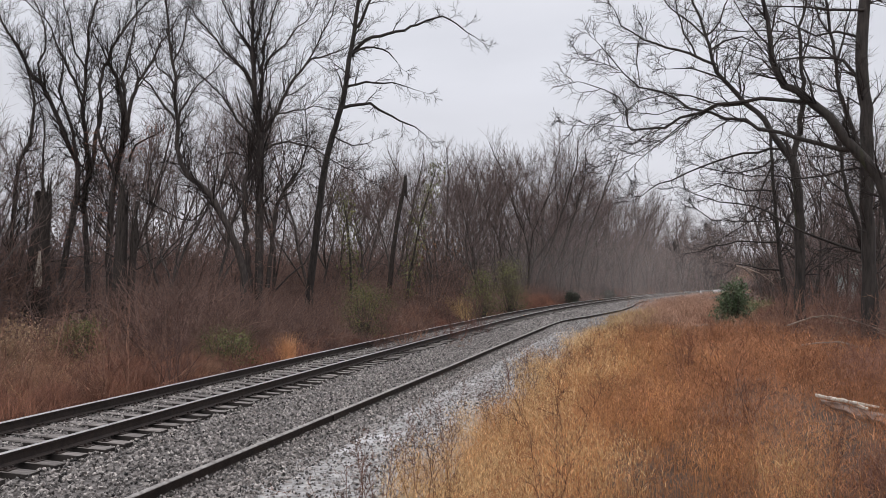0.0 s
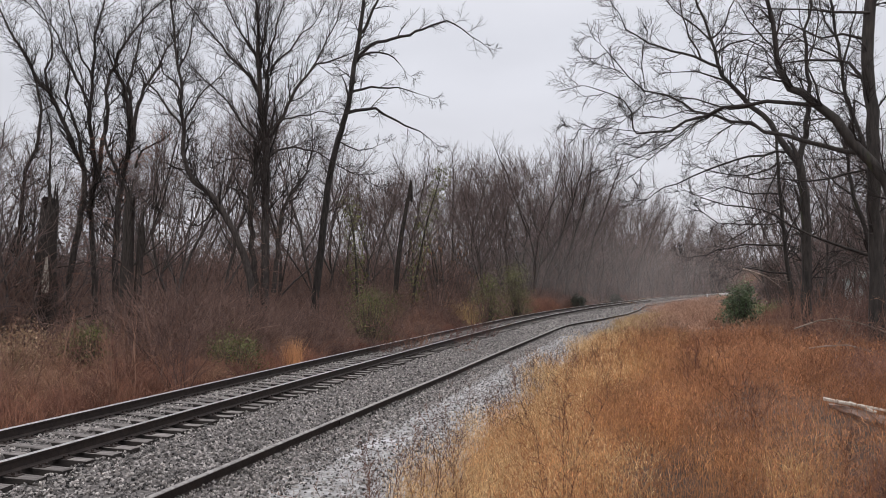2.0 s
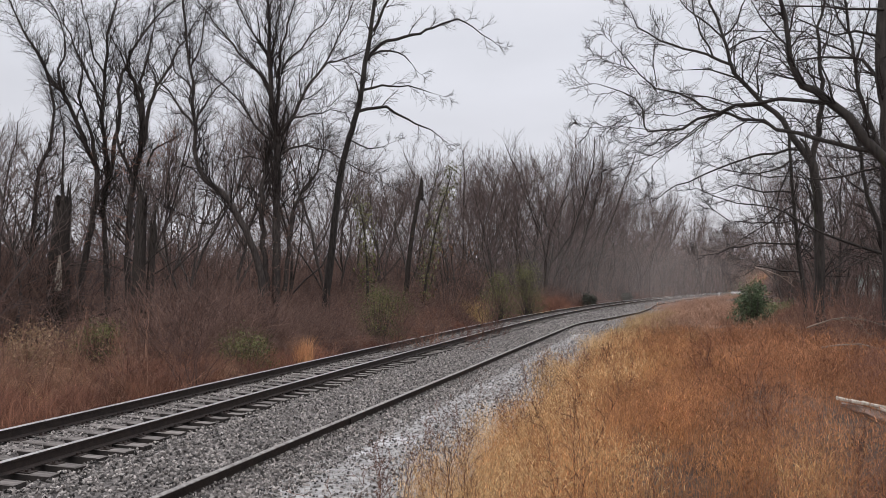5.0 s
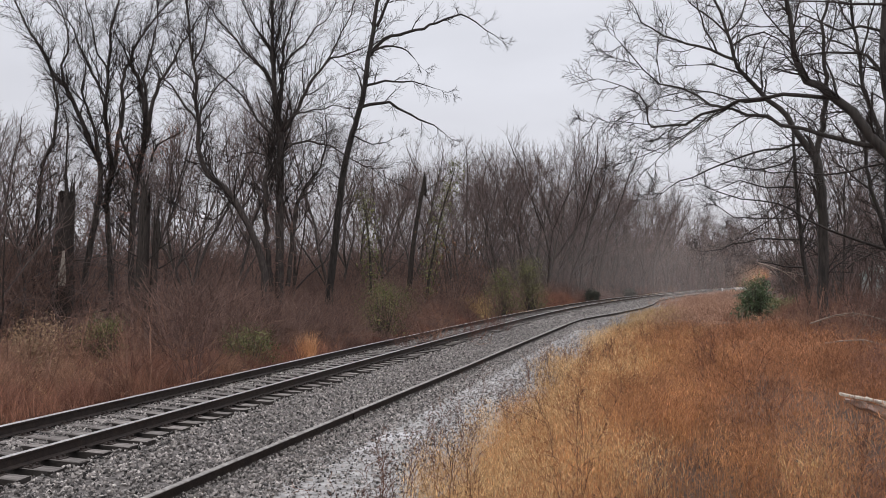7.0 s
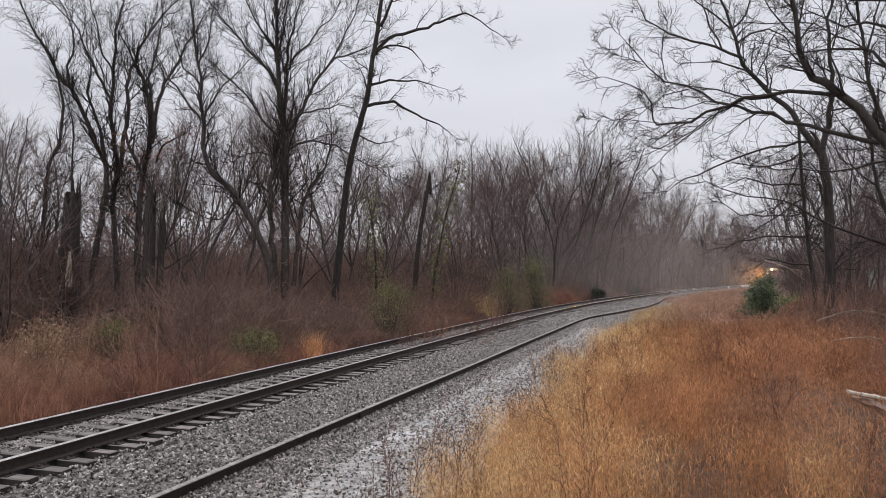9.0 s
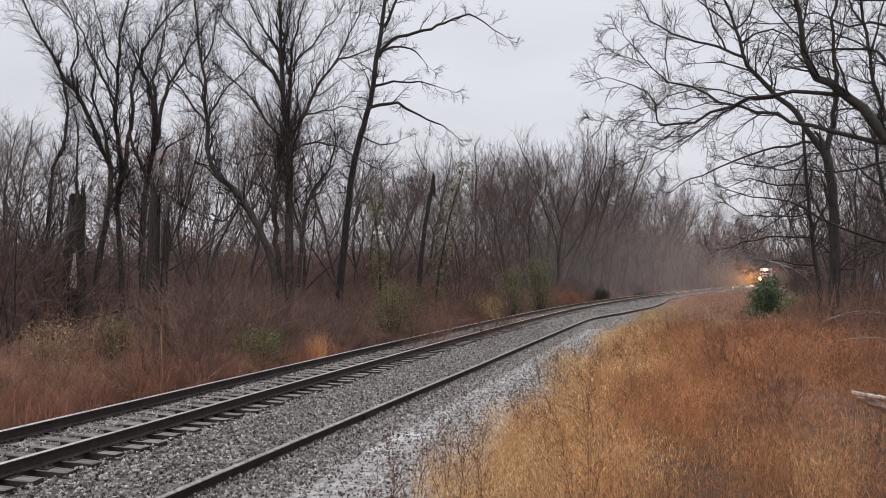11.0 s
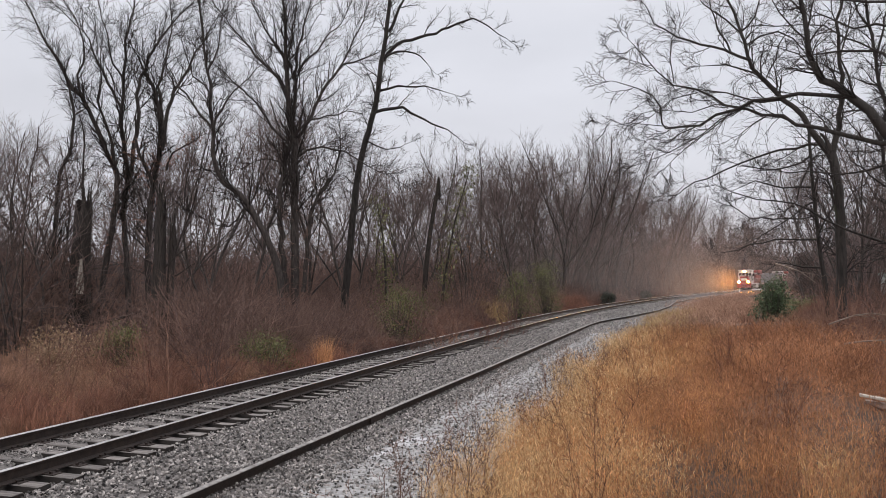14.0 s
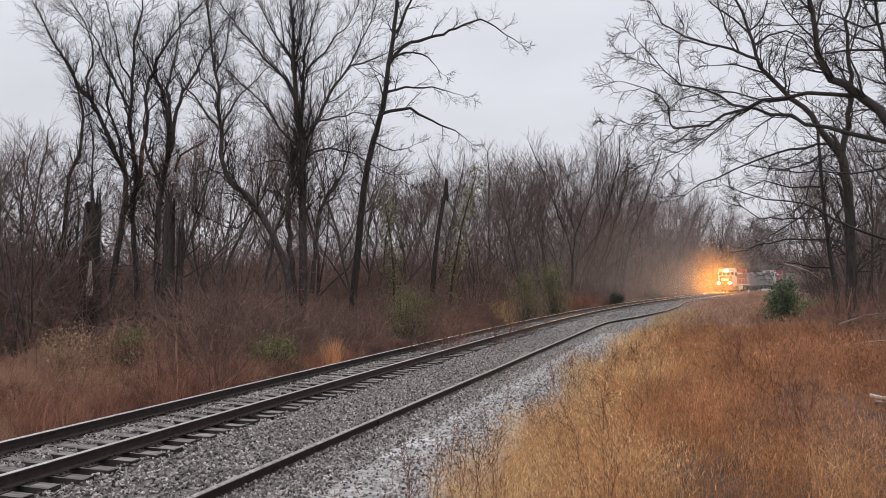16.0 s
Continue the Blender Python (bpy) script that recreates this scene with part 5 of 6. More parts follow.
def weed(seed):
    rng = np.random.default_rng(seed)
    lines = []
    for _ in range(4):
        st = shoot(rng, (rng.normal(0, 0.06), rng.normal(0, 0.06), -0.03), (rng.normal(0, 0.2), rng.normal(0, 0.2), 1), rng.uniform(0.7, 1.2), 0.005, 6, 0.07, 0.0)
        lines.append(st)
        for b in sprout(rng, st, 8, 0.32, 40, 0.05, n=3, lo=0.3, thick=0.7, rmin=0.0028):
            lines.append(b)
            lines += sprout(rng, b, 3, 0.14, 40, 0.0, n=2, lo=0.3, thick=0.8, rmin=0.0026)
    ob = part("weed", mesh_of("weed", *tubes(lines, 3), STALK, True))
    return tagged(ob, "dry branching brown weed stalks among the grass", "weed", "dry weeds")


def weeds():
    rng = np.random.default_rng(51)
    kinds = [weed(500 + i) for i in range(4)]
    for i, k in enumerate(kinds):
        x, y = on_line(5.0 + 2.3 * i, 6.0 + 0.3 * i)[:2]
        k.matrix_world = pose(float(x), float(y), gz(x, y))
    for x, y in scatter(rng, 1, 22, 5.5, 7.4, 34, 0.4) + scatter(rng, 1, 30, 7, 14, 46, 0.6):
        if x * x + y * y > 9:
            put(kinds[int(rng.integers(4))], x, y, rng.uniform(0, 360), rng.uniform(0.7, 1.15))


# ---- leafy things ----


def leaves(rng, centres, per, radius, size):
    n = len(centres) * per
    c = np.repeat(np.array(centres, float), per, 0) + rng.normal(0, radius, (n, 3))
    a = rng.normal(0, 1, (n, 3))
    a /= np.linalg.norm(a, axis=1, keepdims=True)
    b = np.cross(a, rng.normal(0, 1, (n, 3)))
    b /= np.linalg.norm(b, axis=1, keepdims=True)
    s = size * rng.uniform(0.6, 1.3, (n, 1))
    v = np.stack([c - a * s, c + b * s * 0.45, c + a * s, c - b * s * 0.45], 1)
    return v.reshape(-1, 3), np.arange(n * 4).reshape(n, 4)


def leafy_bush(name, x, y, height, width, leaf, label, seed, per=34, size=0.07, clumps=60, cone=0.5):
    rng = np.random.default_rng(seed)
    ob = thing(name, pose(x, y, gz(x, y)), label, "bush")
    stems, tips = [], []
    for i in range(clumps):
        az = rng.uniform(0, 6.28)
        hh = height * rng.uniform(0.1, 1.0)
        rad = width * 0.5 * (1 - cone * hh / height) * math.sqrt(rng.uniform(0.1, 1))
        tip = np.array([rad * math.cos(az), rad * math.sin(az), hh])
        tips.append(tip)
        base = np.array([0.1 * math.cos(az), 0.1 * math.sin(az), -0.1])
        stems.append(np.array([[*base, 0.02], [*(base + (tip - base) * 0.5 + rng.normal(0, 0.05, 3)), 0.012], [*tip, 0.005]]))
    part("stem_tangle", mesh_of("stem_tangle", *tubes(stems, 4), BARK, True), None, ob)
    part("foliage", mesh_of("foliage", *leaves(rng, tips, per, 0.12 * height ** 0.5 * width ** 0.3, size), leaf), None, ob)
    return ob


def bushes():
    leafy_bush("evergreen_bush", 14.15, 41.3, 2.15, 2.0, LEAF_GREEN, "dense dark green evergreen bush beside the golden field", 61, 40, 0.06, 110, 0.62)
    leafy_bush("yellow_green_bush", 17.2, 46.6, 0.95, 2.6, LEAF_LIME, "low yellow-green leafy bush behind the evergreen", 62, 30, 0.08, 50, 0.3)
    for s, d, h, w, seed in ((104, -5.2, 1.6, 1.8, 63), (128, -4.9, 1.6, 1.8, 64)):
        x, y = on_line(s, d)[:2]
        leafy_bush("evergreen_shrub", float(x), float(y), h, w, LEAF_DIM, "small dark evergreen shrub beside the track", seed, 30, 0.12, 50, 0.3)
    for x, y, h, w, seed in ((-4.1, 43, 2.9, 2.6, 65), (2.6, 58, 3.6, 2.4, 66), (-7.2, 28.5, 1.5, 2.2, 67), (-11.9, 28, 1.6, 1.7, 68), (5.6, 70, 4.5, 2.6, 69), (-4.2, 52, 2.6, 3.4, 71)):
        leafy_bush("honeysuckle_bush", x, y, h, w, LEAF_DULL, "dull green half-leafless honeysuckle bush in the brush", seed, 46, 0.024 + 0.0005 * y, 80, 0.4)
    for x, y, h, w, seed in ((-1.0, 62, 6.5, 6.5, 75),):
        leafy_bush("rusty_bush", x, y, h, w, LEAF_RUST, "brush still holding rusty brown dead leaves", seed, 12, 0.05 + 0.0008 * y, 60, 0.35)
    for x, y, h, w, seed in ((-14.2, 28, 1.6, 2.8, 72), (-13.1, 29.5, 1.4, 1.8, 73), (-13.7, 27.2, 1.0, 2.0, 78), (-12.6, 25.6, 0.5, 2.2, 79), (-11.2, 25.2, 0.4, 2.4, 80)):
        leafy_bush("straw_heap", x, y, h, w, STRAW_HEAP, "slumped heap of pale straw-coloured dead vines", seed, 46, 0.05, 70, 0.5)
    for x, y, h, w, seed in ((45.6, 120, 5.6, 2.8, 101), (47.6, 121, 6.0, 3.0, 102), (49.6, 120, 5.6, 3.0, 103), (51.8, 122, 6.0, 3.4, 104)):
        leafy_bush("thicket_bush", x, y, h, w, VINE_HAZY, "dense brown bush full of dead leaves inside the bend", seed, 60, 0.13, 90, 0.3)
    # trunks wrapped in ivy
    rng = np.random.default_rng(77)
    for x, y, h, lean in ((-6.2, 56, 9.0, 0.5), (-2.9, 60, 11.5, 0.7)):
        ob = thing("ivy_tree", pose(x, y, gz(x, y)), "slim dead trunk wrapped in dull green ivy", "tree")
        ln = shoot(rng, (0, 0, -0.4), (lean * 0.2, 0, 1), h, 0.13, 10, 0.05, 0.03)
        part("trunk", mesh_of("trunk", *tubes([ln], 7), BARK, True), None, ob)
        part("ivy", mesh_of("ivy", *leaves(rng, ln[2:, :3], 120, 0.38, 0.10), LEAF_DULL), None, ob)


# ---- dead wood ----


def snag(x, y, height, radius, lean, seed, label, scar=None):
    """A broken trunk with a jagged splintered top."""
    rng = np.random.default_rng(seed)
    ob = thing("dead_trunk", pose(x, y, gz(x, y), 0, 0, -math.degrees(math.atan2(x, y))), label, "dead trunk")
    zz = np.linspace(-0.4, height, 12)
    ring = []
    for i, z in enumerate(zz):
        t = i / 11
        for k in range(10):
            a = k * 0.6283
            r = radius * (1.35 - 0.5 * t) * (1 + 0.14 * math.sin(3 * a + seed) + rng.normal(0, 0.05))
            top = (rng.uniform(-1.5, 0.9) if i == 11 else 0.0)
            ring.append((lean * t * t * height + r * math.cos(a), r * math.sin(a), z + top))
    f = [[i * 10 + k, i * 10 + (k + 1) % 10, (i + 1) * 10 + (k + 1) % 10, (i + 1) * 10 + k] for i in range(11) for k in range(10)]
    part("trunk", mesh_of("trunk", ring, f, DEADWOOD, True), None, ob)
    sp = [np.array([[lean * height + rng.normal(0, radius * 0.4), rng.normal(0, radius * 0.4), height - 0.9, 0.09],
                    [lean * height + rng.normal(0, radius * 0.5), rng.normal(0, radius * 0.4), height + rng.uniform(0.0, 0.7), 0.02]]) for _ in range(5)]
    part("splinter_tangle", mesh_of("splinter_tangle", *tubes(sp, 4), DEADWOOD), None, ob)
    st = [shoot(rng, (lean * height * 0.6, 0, height * rng.uniform(0.5, 0.9)), (rng.choice([-1, 1]), rng.normal(0, 0.4), 0.7), rng.uniform(0.8, 2.0), 0.05, 5, 0.15, 0.05) for _ in range(3)]
    for a in st:
        part("stub", mesh_of("stub", *tubes([a], 5), DEADWOOD, True), None, ob)
    if scar:
        z0, z1 = scar
        bm = bmesh.new()
        for k in range(4):
            zm = z0 + (z1 - z0) * 0.25 * k
            box_bm(bm, -radius * (0.35 - 0.1 * k), radius * (0.4 - 0.05 * k), -radius * 1.38, -radius * 0.9, zm - 0.05, zm + (z1 - z0) * 0.4, 0.03)
        part("bare_patch", bm, BARE_WOOD, ob, "pale patch of bare wood without bark")
    return ob


def log(points, radius, mat, label, branches=0, seed=1):
    rng = np.random.default_rng(seed)
    p = [(x, y, gz(x, y) + h) for x, y, h in points]
    line = smooth_line(p, np.linspace(radius, radius * 0.45, len(p)), 0.4)
    lines = [line]
    ob = thing("fallen_branch", pose(*p[0]), label, "fallen branch")
    line[:, :3] -= np.array(p[0])
    part("stem", mesh_of("stem", *tubes([line], 7), mat, True), None, ob)
    if branches:
        tw = sprout(rng, line, branches, 1.2, 50, 0.02, n=4, thick=0.5, rmin=0.008)
        for b in list(tw):
            tw += sprout(rng, b, 3, 0.5, 45, 0, n=3, thick=0.6, rmin=0.006)
        part("twig_tangle", mesh_of("twig_tangle", *tubes(tw, 4), mat, True), None, ob)
    return ob


def deadwood():
    snag(-19.1, 40, 7.2, 0.43, 0.03, 81, "broken rotten trunk with splintered top and pale bare patch", (2.6, 4.0))
    snag(-14.9, 39, 7.2, 0.26, 0.02, 82, "dark broken dead tree trunk standing in the brush")
    snag(-14.5, 39.3, 5.8, 0.16, 0.03, 83, "short dark broken dead trunk leaning on another")
    snag(-4.0, 62, 10.2, 0.16, 0.12, 84, "slender leaning broken dead trunk before the wood")
    log([(-13.7, 36, 0.9), (-11.6, 35, 1.6), (-10.0, 34.5, 1.2)], 0.14, DEADWOOD, "dark fallen trunk lying in the tangle", 6, 85)
    log([(-12.9, 37, 1.0), (-11.2, 36.5, 1.9), (-9.6, 36, 1.5)], 0.10, DEADWOOD, "dark fallen limb propped in the tangle", 6, 86)
    log([(-19.6, 39, 0.9), (-17.5, 38, 1.3), (-15.6, 38, 1.8), (-13.8, 38, 2.6)], 0.09, DEADWOOD, "fallen limb leaning in the brush", 5, 87)
    log([(10.1, 29.2, 2.66), (10.8, 29.0, 2.42), (11.5, 29.4, 2.06)], 0.028, GREY_BRANCH, "pale broken branch hanging in the thicket", 3, 88)
    log([(7.8, 18.5, 0.5), (8.4, 18.0, 0.62), (9.0, 17.6, 0.45), (9.8, 17.2, 0.3)], 0.017, GREY_BRANCH, "weathered grey fallen branch in the thicket", 8, 89)
    log([(8.9, 22.0, 0.9), (9.8, 21.6, 1.2), (10.9, 21, 0.9), (12.0, 20.6, 0.5)], 0.018, GREY_BRANCH, "weathered fallen branch in the thicket", 9, 90)
    log([(10.9, 36.6, 0.42), (11.6, 36.2, 0.5), (12.2, 36.3, 0.4), (12.9, 36.6, 0.42)], 0.04, GREY_BRANCH, "pale dead branch lying on the grass before the evergreen", 5, 93)
    # a pale weathered log, split, in the grass
    ob = thing("split_log", pose(4.85, 10.3, gz(4.85, 10.3) + 0.33, 0, 15, -24), "pale weathered split log lying in the golden grass", "log")
    rng = np.random.default_rng(99)
    bm = bmesh.new()
    for k in range(4):
        n0 = len(bm.verts)
        box_bm(bm, -0.05, rng.uniform(0.18, 0.36), -0.022, 0.022, -0.014, 0.014, 0.006)
        bm.verts.ensure_lookup_table()
        turn = pose(-0.28 + 0.14 * k, -0.1 + 0.05 * k, 0.01 * k, rng.uniform(-30, 30), rng.uniform(-10, 4), rng.uniform(-14, 14))
        for v in bm.verts[n0:]:
            v.co.z *= 1.2 - v.co.x
            v.co.y *= 1.3 - v.co.x
            v.co = turn @ v.co
    part("split_face", bm, BARE_WOOD, ob)
    heart = material("pinkish_split_wood", (0.16, 0.105, 0.085), (0.34, 0.25, 0.21), 0.85, 5, bump=0.6, stretch=(0.6, 4, 4))
    ln = smooth_line([(-0.25, 0.05, -0.07), (0.15, 0.0, -0.05), (0.7, 0.03, -0.09), (1.5, 0.0, -0.16)], [0.03, 0.115, 0.135, 0.12], 0.1)
    ln[:, 1:3] += rng.normal(0, 0.012, (len(ln), 2))
    v, f = tubes([ln], 7)
    v[:, 2] = np.where(v[:, 2] > -0.06, -0.06 + (v[:, 2] + 0.06) * 0.35, v[:, 2])
    v += rng.normal(0, 0.011, v.shape)
    part("heartwood", mesh_of("heartwood", v, f, heart), None, ob, "pinkish-brown split heartwood")


def small_things():
    x, y = [float(a) for a in on_line(176, 2.6)[:2]]
    post = thing("marker_post", pose(x, y, gz(x, y)), "short white marker post beside the far track", "post")
    white = material("white_paint", (0.66, 0.66, 0.66), (0.8, 0.8, 0.8), 0.6, 3)
    bm = bmesh.new()
    box_bm(bm, -0.12, 0.12, -0.1, 0.1, -0.2, 0.95, 0.03)
    part("shaft", bm, white, post)
    bm = bmesh.new()
    box_bm(bm, -0.14, 0.14, -0.12, 0.12, 0.95, 1.03, 0.03)
    part("cap", bm, white, post)
    x, y = [float(a) for a in on_line(188, 4.4)[:2]]
    rail = thing("barrier", pose(x, y, gz(x, y), 0, 0, -25), "low white painted barrier beside the far track", "barrier")
    part("board", box_bm(bmesh.new(), -1.2, 1.2, -0.05, 0.05, 0.45, 0.85, 0.02), white, rail)
    for px in (-0.9, 0.9):
        part("post", box_bm(bmesh.new(), px - 0.07, px + 0.07, 0.05, 0.18, -0.2, 0.8, 0.01), white, rail)
    # a house seen through the thicket
    green = material("green_roof", (0.24, 0.30, 0.27), (0.38, 0.44, 0.41), 0.6, 2)
    siding = material("white_siding", (0.34, 0.37, 0.37), (0.48, 0.52, 0.51), 0.7, 2)
    glass = material("dark_pane", (0.03, 0.035, 0.04), (0.06, 0.065, 0.07), 0.1, 2)
    house = thing("shed", pose(38.2, 78, gz(38, 78) + 0.1, 0, 0, 25), "small white shed with a pale green roof behind the trees", "shed")
    bm = bmesh.new()
    box_bm(bm, -1.3, 1.3, -1.2, 1.2, -0.4, 2.5)
    part("wall", bm, siding, house)
    bm = bmesh.new()
    vs = [bm.verts.new(c) for c in ((-1.5, -1.5, 2.4), (1.5, -1.5, 2.4), (1.5, 0, 3.3), (-1.5, 0, 3.3), (-1.5, 1.5, 2.4), (1.5, 1.5, 2.4))]
    for q in ((0, 1, 2, 3), (3, 2, 5, 4), (0, 3, 4), (1, 5, 2), (0, 4, 5, 1)):
        bm.faces.new([vs[i] for i in q])
    part("roof", bm, green, house)
    for wx in (-0.6, 0.6):
        w = part("window", box_bm(bmesh.new(), wx - 0.35, wx + 0.35, -1.24, -1.2, 1.0, 1.9, 0.01), siding, house)
        part("pane", box_bm(bmesh.new(), wx - 0.28, wx + 0.28, -1.25, -1.238, 1.07, 1.83), glass, w)


# ---- added sheets standing in for haze and headlight glow over the far track ----


def mist():
    # Distance haze as tinted see-through sheets across the line.
    haze = mist_material("far_haze", 0.23, (0.60, 0.545, 0.52))
    # Warm tint puts part of the headlight glow into these added sheets.
    disc = mist_material("headlight_haze", 0.115, (0.88, 0.78, 0.6))

    def sheet(name, s, d, z, w, h, mat, label):
        n = 10
        g = np.linspace(-1, 1, n)
        a, b = np.meshgrid(g, g)
        q = (np.arange(n - 1)[:, None] * n + np.arange(n - 1)[None, :]).ravel()
        me = mesh_of(name, np.column_stack([a.ravel(), 0.02 * (a * a + b * b).ravel(), b.ravel()]), np.stack([q, q + 1, q + 1 + n, q + n], 1), mat, True)
        ob = part(name, me)
        ob.matrix_world = line_pose(s, d, z)
        me.transform(Matrix.Diagonal((w, 1, h, 1)))
        ob["kind"] = "stuff"
        return tagged(ob, label, "mist", "mist over the track", "stuff")

    for s, d, w, h in ((108, -3, 30, 13), (158, -5, 42, 17)):
        sheet("mist_sheet", s, d, 3.0, w, h, haze, "thin grey sheet standing in for haze before the far wood")
    return [sheet("glow_sheet", 200, 0, 2.2, w, h, disc, "added warm-tinted sheet carrying the headlight glow before the locomotive") for w, h in ((4.4, 4.2), (5.8, 5.0), (7.4, 5.8), (9.5, 6.4))]


# ---- the train ----
RED = material("orange_red_paint", (0.30, 0.045, 0.042), (0.43, 0.085, 0.075), 0.4, 1.5)
CREAM = material("pale_paint", (0.62, 0.60, 0.55), (0.78, 0.76, 0.71), 0.45, 1.5)
BLACK = material("black_running_gear", (0.015, 0.014, 0.013), (0.045, 0.042, 0.04), 0.6, 4)
GLASS = material("cab_glass", (0.02, 0.02, 0.025), (0.04, 0.04, 0.05), 0.08, 4)
CAR_GREY = material("grey_wagon_paint", (0.18, 0.195, 0.205), (0.34, 0.355, 0.37), 0.6, 1.2, spots=((0.16, 0.11, 0.08), 2.5, 0.58))
HEADLIGHT = glow("headlight_glow", (1.0, 0.36, 0.035), 15000.0)
DITCH = glow("ditch_light_glow", (1.0, 0.36, 0.035), 15000.0)


def bogie(parent, x, wheels=3):
    b = part("bogie", box_bm(box_bm(bmesh.new(), x - 1.9, x + 1.9, -1.15, -0.95, 0.45, 0.85, 0.05), x - 1.9, x + 1.9, 0.95, 1.15, 0.45, 0.85, 0.05), BLACK, parent)
    for i in range(wheels):
        wx = x + (i - (wheels - 1) / 2) * 1.65
        for side in (-1, 1):
            bm = bmesh.new()
            rod_bm(bm, (wx, side * 0.70, 0.5), (wx, side * 0.83, 0.5), 0.5, 20)
            rod_bm(bm, (wx, side * 0.62, 0.5), (wx, side * 0.70, 0.5), 0.53, 20)
            part("wheel", bm, BLACK, b)


def locomotive(label):
    """A hood diesel, its nose towards +x, its front end at x = 0."""
    lo = thing("locomotive", Matrix(), label, "locomotive")
    bm = bmesh.new()
    box_bm(bm, -20.5, -0.3, -1.5, 1.5, 1.15, 1.5, 0.05)
    part("frame", bm, RED, lo)
    bm = bmesh.new()
    box_bm(bm, -1.0, -0.25, -1.5, 1.5, 0.45, 1.4, 0.06)
    part("pilot", bm, RED, lo)
    bm = bmesh.new()
    box_bm(bm, -2.6, -0.75, -0.95, 0.95, 1.5, 3.0, 0.18)
    part("nose", bm, RED, lo)
    bm = bmesh.new()
    box_bm(bm, -2.4, -0.735, -0.7, 0.7, 2.05, 2.6, 0.02)
    part("nose_stripe", bm, CREAM, lo, "pale band across the nose")
    bm = bmesh.new()
    box_bm(bm, -5.2, -2.55, -1.5, 1.5, 1.5, 4.1, 0.16)
    cab = part("cab", bm, CREAM, lo, "pale painted cab")
    bm = bmesh.new()
    box_bm(bm, -5.3, -2.45, -1.45, 1.45, 4.1, 4.45, 0.14)
    part("cab_roof", bm, CREAM, lo)
    for y in (-1.05, -0.35, 0.35, 1.05):
        part("windscreen_pane", box_bm(bmesh.new(), -2.56, -2.53, y - 0.28, y + 0.28, 3.15, 3.75, 0.01), GLASS, cab)
    for side in (-1, 1):
        for x in (-4.6, -3.6):
            part("side_window", box_bm(bmesh.new(), x - 0.4, x + 0.4, side * 1.5 - 0.02, side * 1.5 + 0.02, 3.0, 3.7, 0.01), GLASS, cab)
    bm = bmesh.new()
    box_bm(bm, -19.6, -5.2, -0.95, 0.95, 1.5, 3.95, 0.12)
    hood = part("long_hood", bm, RED, lo)
    for i in range(10):
        x = -6.3 - 1.3 * i
        for side in (-1, 1):
            part("hood_door", box_bm(bmesh.new(), x - 0.55, x + 0.55, side * 0.97 - 0.015, side * 0.97 + 0.015, 1.75, 3.3, 0.01), RED, hood)
    for side in (-1, 1):
        part("side_stripe", box_bm(bmesh.new(), -19.5, -5.3, side * 0.985 - 0.012, side * 0.985 + 0.012, 3.4, 3.7), CREAM, lo, "long pale stripe")
        part("sill_stripe", box_bm(bmesh.new(), -20.3, -0.6, side * 1.512 - 0.01, side * 1.512 + 0.01, 1.22, 1.4), CREAM, lo, "pale sill stripe")
    bm = bmesh.new()
    box_bm(bm, -18.6, -15.6, -1.35, 1.35, 3.5, 4.5, 0.1)
    part("radiator", bm, RED, lo)
    for x in (-8.0, -11.5):
        bm = bmesh.new()
        rod_bm(bm, (x, 0, 3.9), (x, 0, 4.3), 0.55, 18)
        part("roof_fan", bm, BLACK, lo)
    bm = bmesh.new()
    box_bm(bm, -12.6, -7.9, -1.4, 1.4, 0.35, 1.15, 0.15)
    part("fuel_tank", bm, CREAM, lo, "pale dusty fuel tank")
    for side in (-1, 1):
        bm = bmesh.new()
        rod_bm(bm, (-19.8, side * 1.42, 2.5), (-5.4, side * 1.42, 2.5), 0.025, 6)
        for i in range(9):
            rod_bm(bm, (-19.6 + 1.75 * i, side * 1.42, 1.5), (-19.6 + 1.75 * i, side * 1.42, 2.5), 0.02, 6)
        part("handrail", bm, CREAM, lo)
        bm = bmesh.new()
        for k in range(4):
            box_bm(bm, -1.5, -0.8, side * 1.5 - 0.12, side * 1.5 + 0.12, 0.4 + 0.27 * k, 0.44 + 0.27 * k)
        part("step", bm, BLACK, lo)
    for side in (-1, 1):
        bm = bmesh.new()
        rod_bm(bm, (-0.62, side * 1.0, 1.72), (-0.36, side * 1.0, 1.72), 0.17, 16, 0.2)
        c = part("ditch_light", bm, BLACK, lo)
        bm = bmesh.new()
        rod_bm(bm, (-0.40, side * 1.0, 1.72), (-0.345, side * 1.0, 1.72), 0.15, 16)
        part("hood", mesh_of("hood", *tubes([np.array([[-0.40, side * 1.0, 1.72, 0.165], [0.0, side * 1.0, 1.72, 0.175]])], 16), BLACK), None, c)
        part("lens", bm, DITCH, c, "glowing ditch light lens")
    bm = bmesh.new()
    box_bm(bm, -2.62, -2.35, -0.42, 0.42, 3.85, 4.25, 0.04)
    c = part("headlight", bm, BLACK, lo)
    for side in (-1, 1):
        bm = bmesh.new()
        rod_bm(bm, (-2.40, side * 0.18, 4.05), (-2.33, side * 0.18, 4.05), 0.14, 16)
        part("hood", mesh_of("hood", *tubes([np.array([[-2.37, side * 0.18, 4.05, 0.15], [-2.0, side * 0.18, 4.05, 0.165]])], 16), BLACK), None, c)
        part("lens", bm, HEADLIGHT, c, "glowing headlight lens")
    bm = bmesh.new()
    rod_bm(bm, (-0.35, 0, 0.9), (0.25, 0, 0.9), 0.14, 8)
    part("coupler", bm, BLACK, lo)
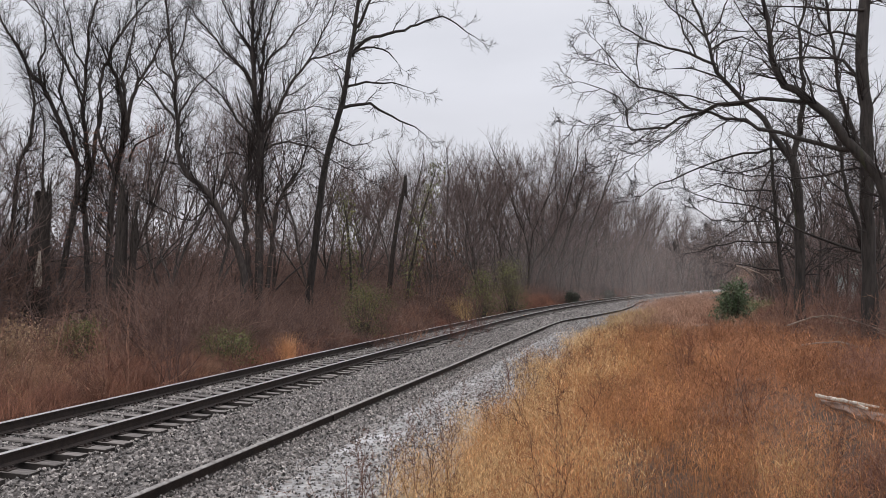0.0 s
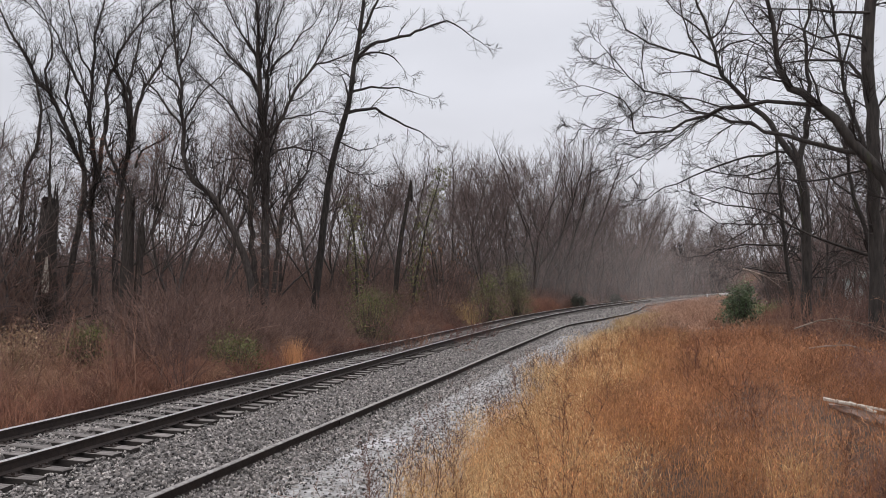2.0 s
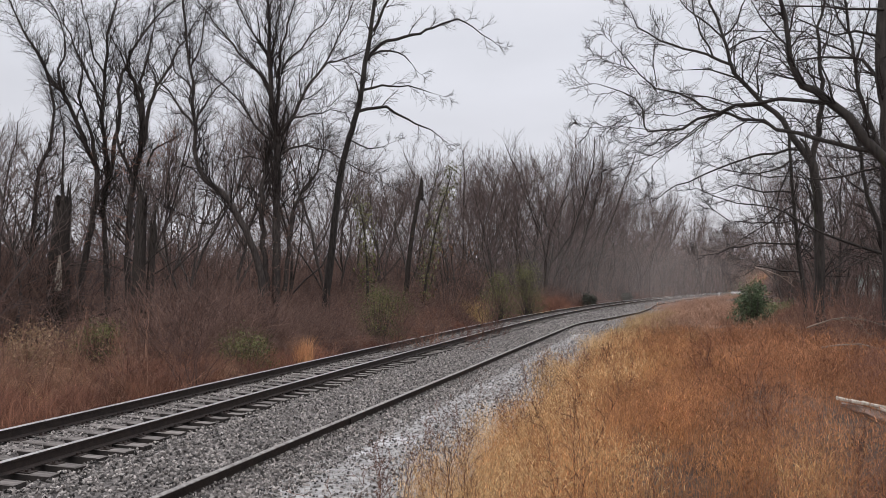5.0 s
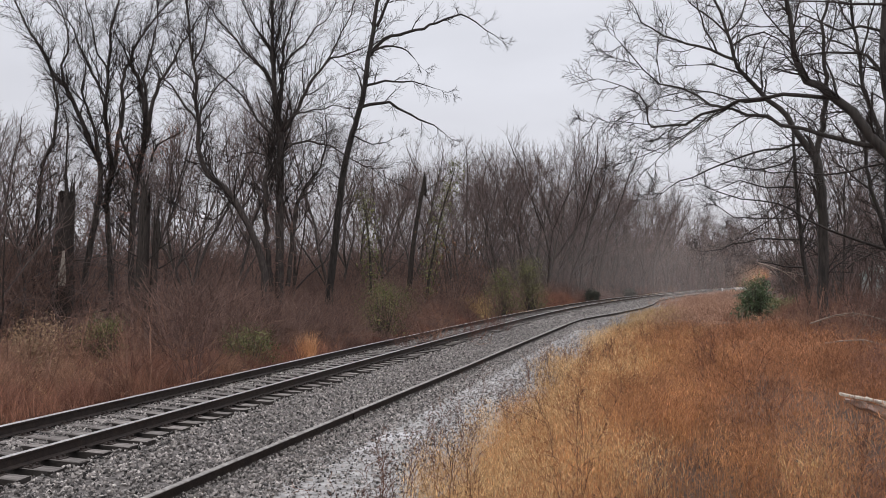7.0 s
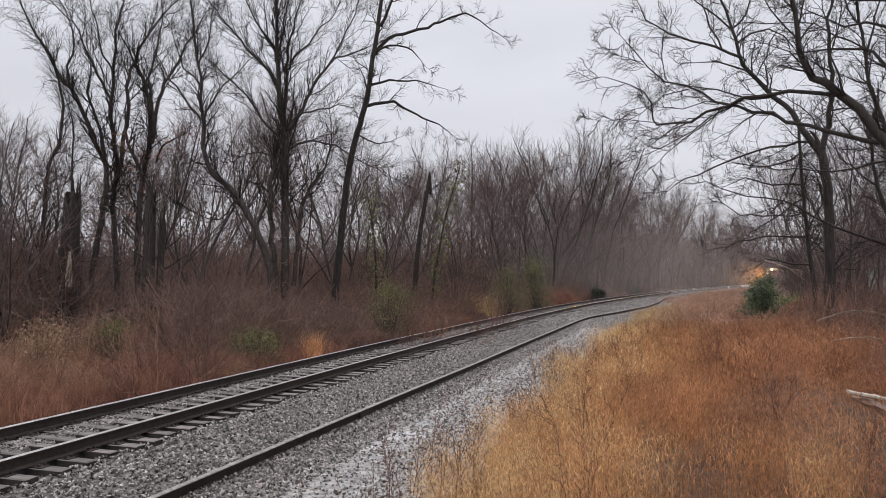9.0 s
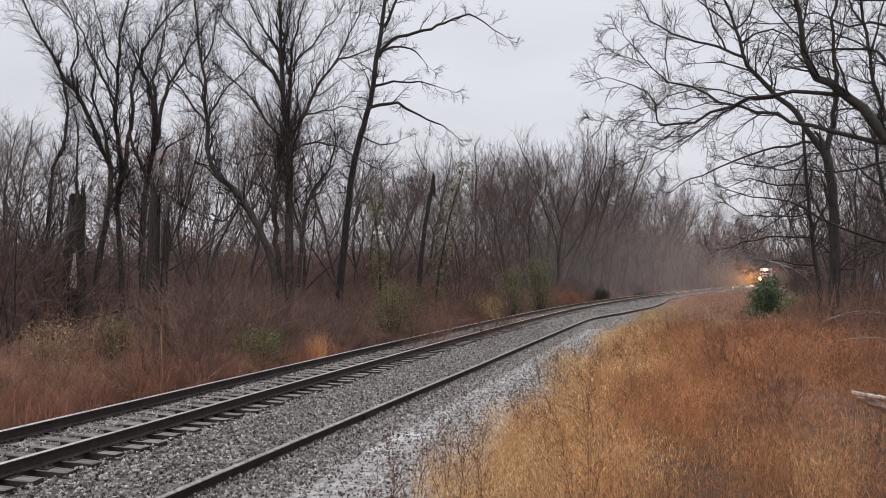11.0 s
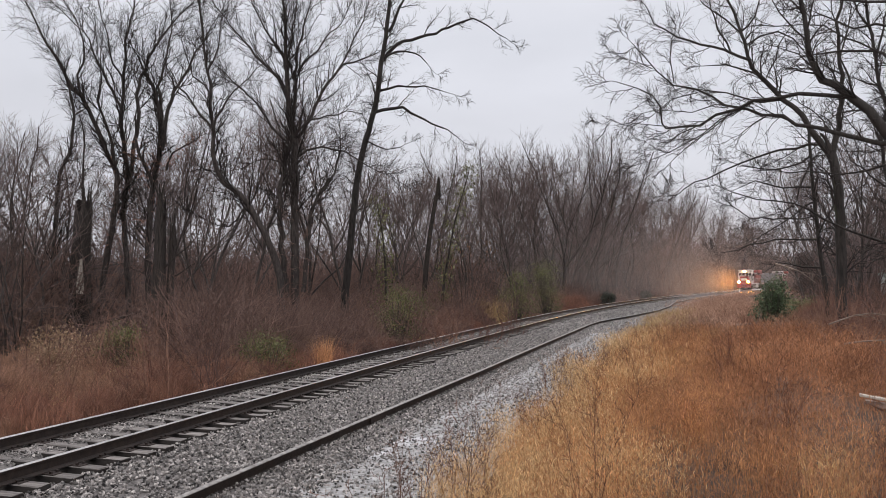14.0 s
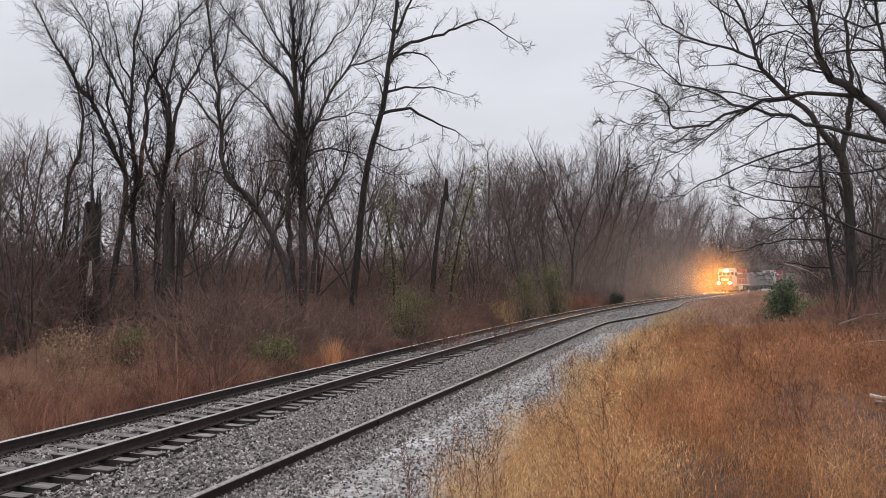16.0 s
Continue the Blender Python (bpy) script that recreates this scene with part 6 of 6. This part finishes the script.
    bogie(lo, -3.9)
    bogie(lo, -16.7)
    return lo


def wagon(length, label):
    """An open-topped ribbed hopper; its leading end at x = 0."""
    wg = thing("hopper_wagon", Matrix(), label, "wagon", "hopper wagons")
    for side in (-1, 1):
        part("side_wall", box_bm(bmesh.new(), -length + 0.5, -0.5, side * 1.5 - 0.05, side * 1.5 + 0.05, 1.2, 3.7, 0.02), CAR_GREY, wg)
        n = int(length / 1.3)
        for i in range(n):
            x = -0.9 - i * (length - 1.8) / (n - 1)
            part("rib", box_bm(bmesh.new(), x - 0.07, x + 0.07, side * 1.55 - 0.1 * (side < 0), side * 1.55 + 0.1 * (side > 0), 1.2, 3.65, 0.01), CAR_GREY, wg)
        part("top_rail", box_bm(bmesh.new(), -length + 0.4, -0.4, side * 1.53 - 0.09, side * 1.53 + 0.09, 3.7, 3.86, 0.02), CAR_GREY, wg)
    for x in (-0.5, -length + 0.5):
        part("end_wall", box_bm(bmesh.new(), x - 0.05, x + 0.05, -1.45, 1.45, 1.2, 3.7, 0.02), CAR_GREY, wg)
    part("floor", box_bm(bmesh.new(), -length + 0.5, -0.5, -1.45, 1.45, 1.0, 1.2, 0.02), CAR_GREY, wg)
    part("underframe", box_bm(bmesh.new(), -length + 0.1, -0.1, -0.4, 0.4, 0.75, 1.0, 0.02), BLACK, wg)
    for i in range(3):
        x = -length * (0.32 + 0.18 * i)
        part("hopper_chute", box_bm(bmesh.new(), x - 0.8, x + 0.8, -1.1, 1.1, 0.4, 1.0, 0.12), BLACK, wg)
    bogie(wg, -2.4, 2)
    bogie(wg, -length + 2.4, 2)
    return wg


lead_loco = locomotive("orange-red and cream diesel locomotive with blazing headlights")
hoppers = [wagon(16.0, "grey ribbed open hopper wagon behind the locomotive")]
for _ in range(6):
    hoppers.append(copy_thing(hoppers[0], Matrix()))
rear_loco = locomotive("second orange-red and cream diesel locomotive with lamps unlit")
for o in rear_loco.children_recursive:
    if o.name.startswith("lens"):
        o.data.materials[0] = GLASS
        o["label"] = "unlit lamp lens"

woodland()
far_wood()
vine_curtain()
undergrowth()
brambles()
bushes()
deadwood()
small_things()
headlight_haze = mist()
grass()
weeds()
track_pieces()

# ---- the train runs towards the camera, gathering speed a little ----
FRONT_AT_END, SPEED, GAIN = 164.4, 17.46, 0.432


def train_rows(behind, wheelbase):
    rows = []
    for i in range(33):
        t = 0.5 * i
        s = FRONT_AT_END + SPEED * (16.0 - t) - GAIN * (16.0 - t) ** 2 + behind
        a, b = on_line(s), on_line(s + wheelbase)
        d = a - b
        rows.append((t, pose(float(a[0]), float(a[1]), 0.03, 0, 0, math.degrees(math.atan2(d[1], d[0])))))
    return rows


def motions():
    # The added glow sheets ride ahead of the train, shifted to one side.
    for ob, ahead in zip(headlight_haze, (-7.0, -14.0, -25.0, -40.0)):
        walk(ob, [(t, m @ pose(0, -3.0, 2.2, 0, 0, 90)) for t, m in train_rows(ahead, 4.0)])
    walk(lead_loco, train_rows(0.0, 18.0))
    walk(hoppers[0], train_rows(21.2, 14.0))
    walk(hoppers[1], train_rows(37.6, 14.0))
    walk(rear_loco, train_rows(54.0, 18.0))
    for i, w in enumerate(hoppers[2:]):
        walk(w, train_rows(75.2 + 16.4 * i, 14.0))


motions()
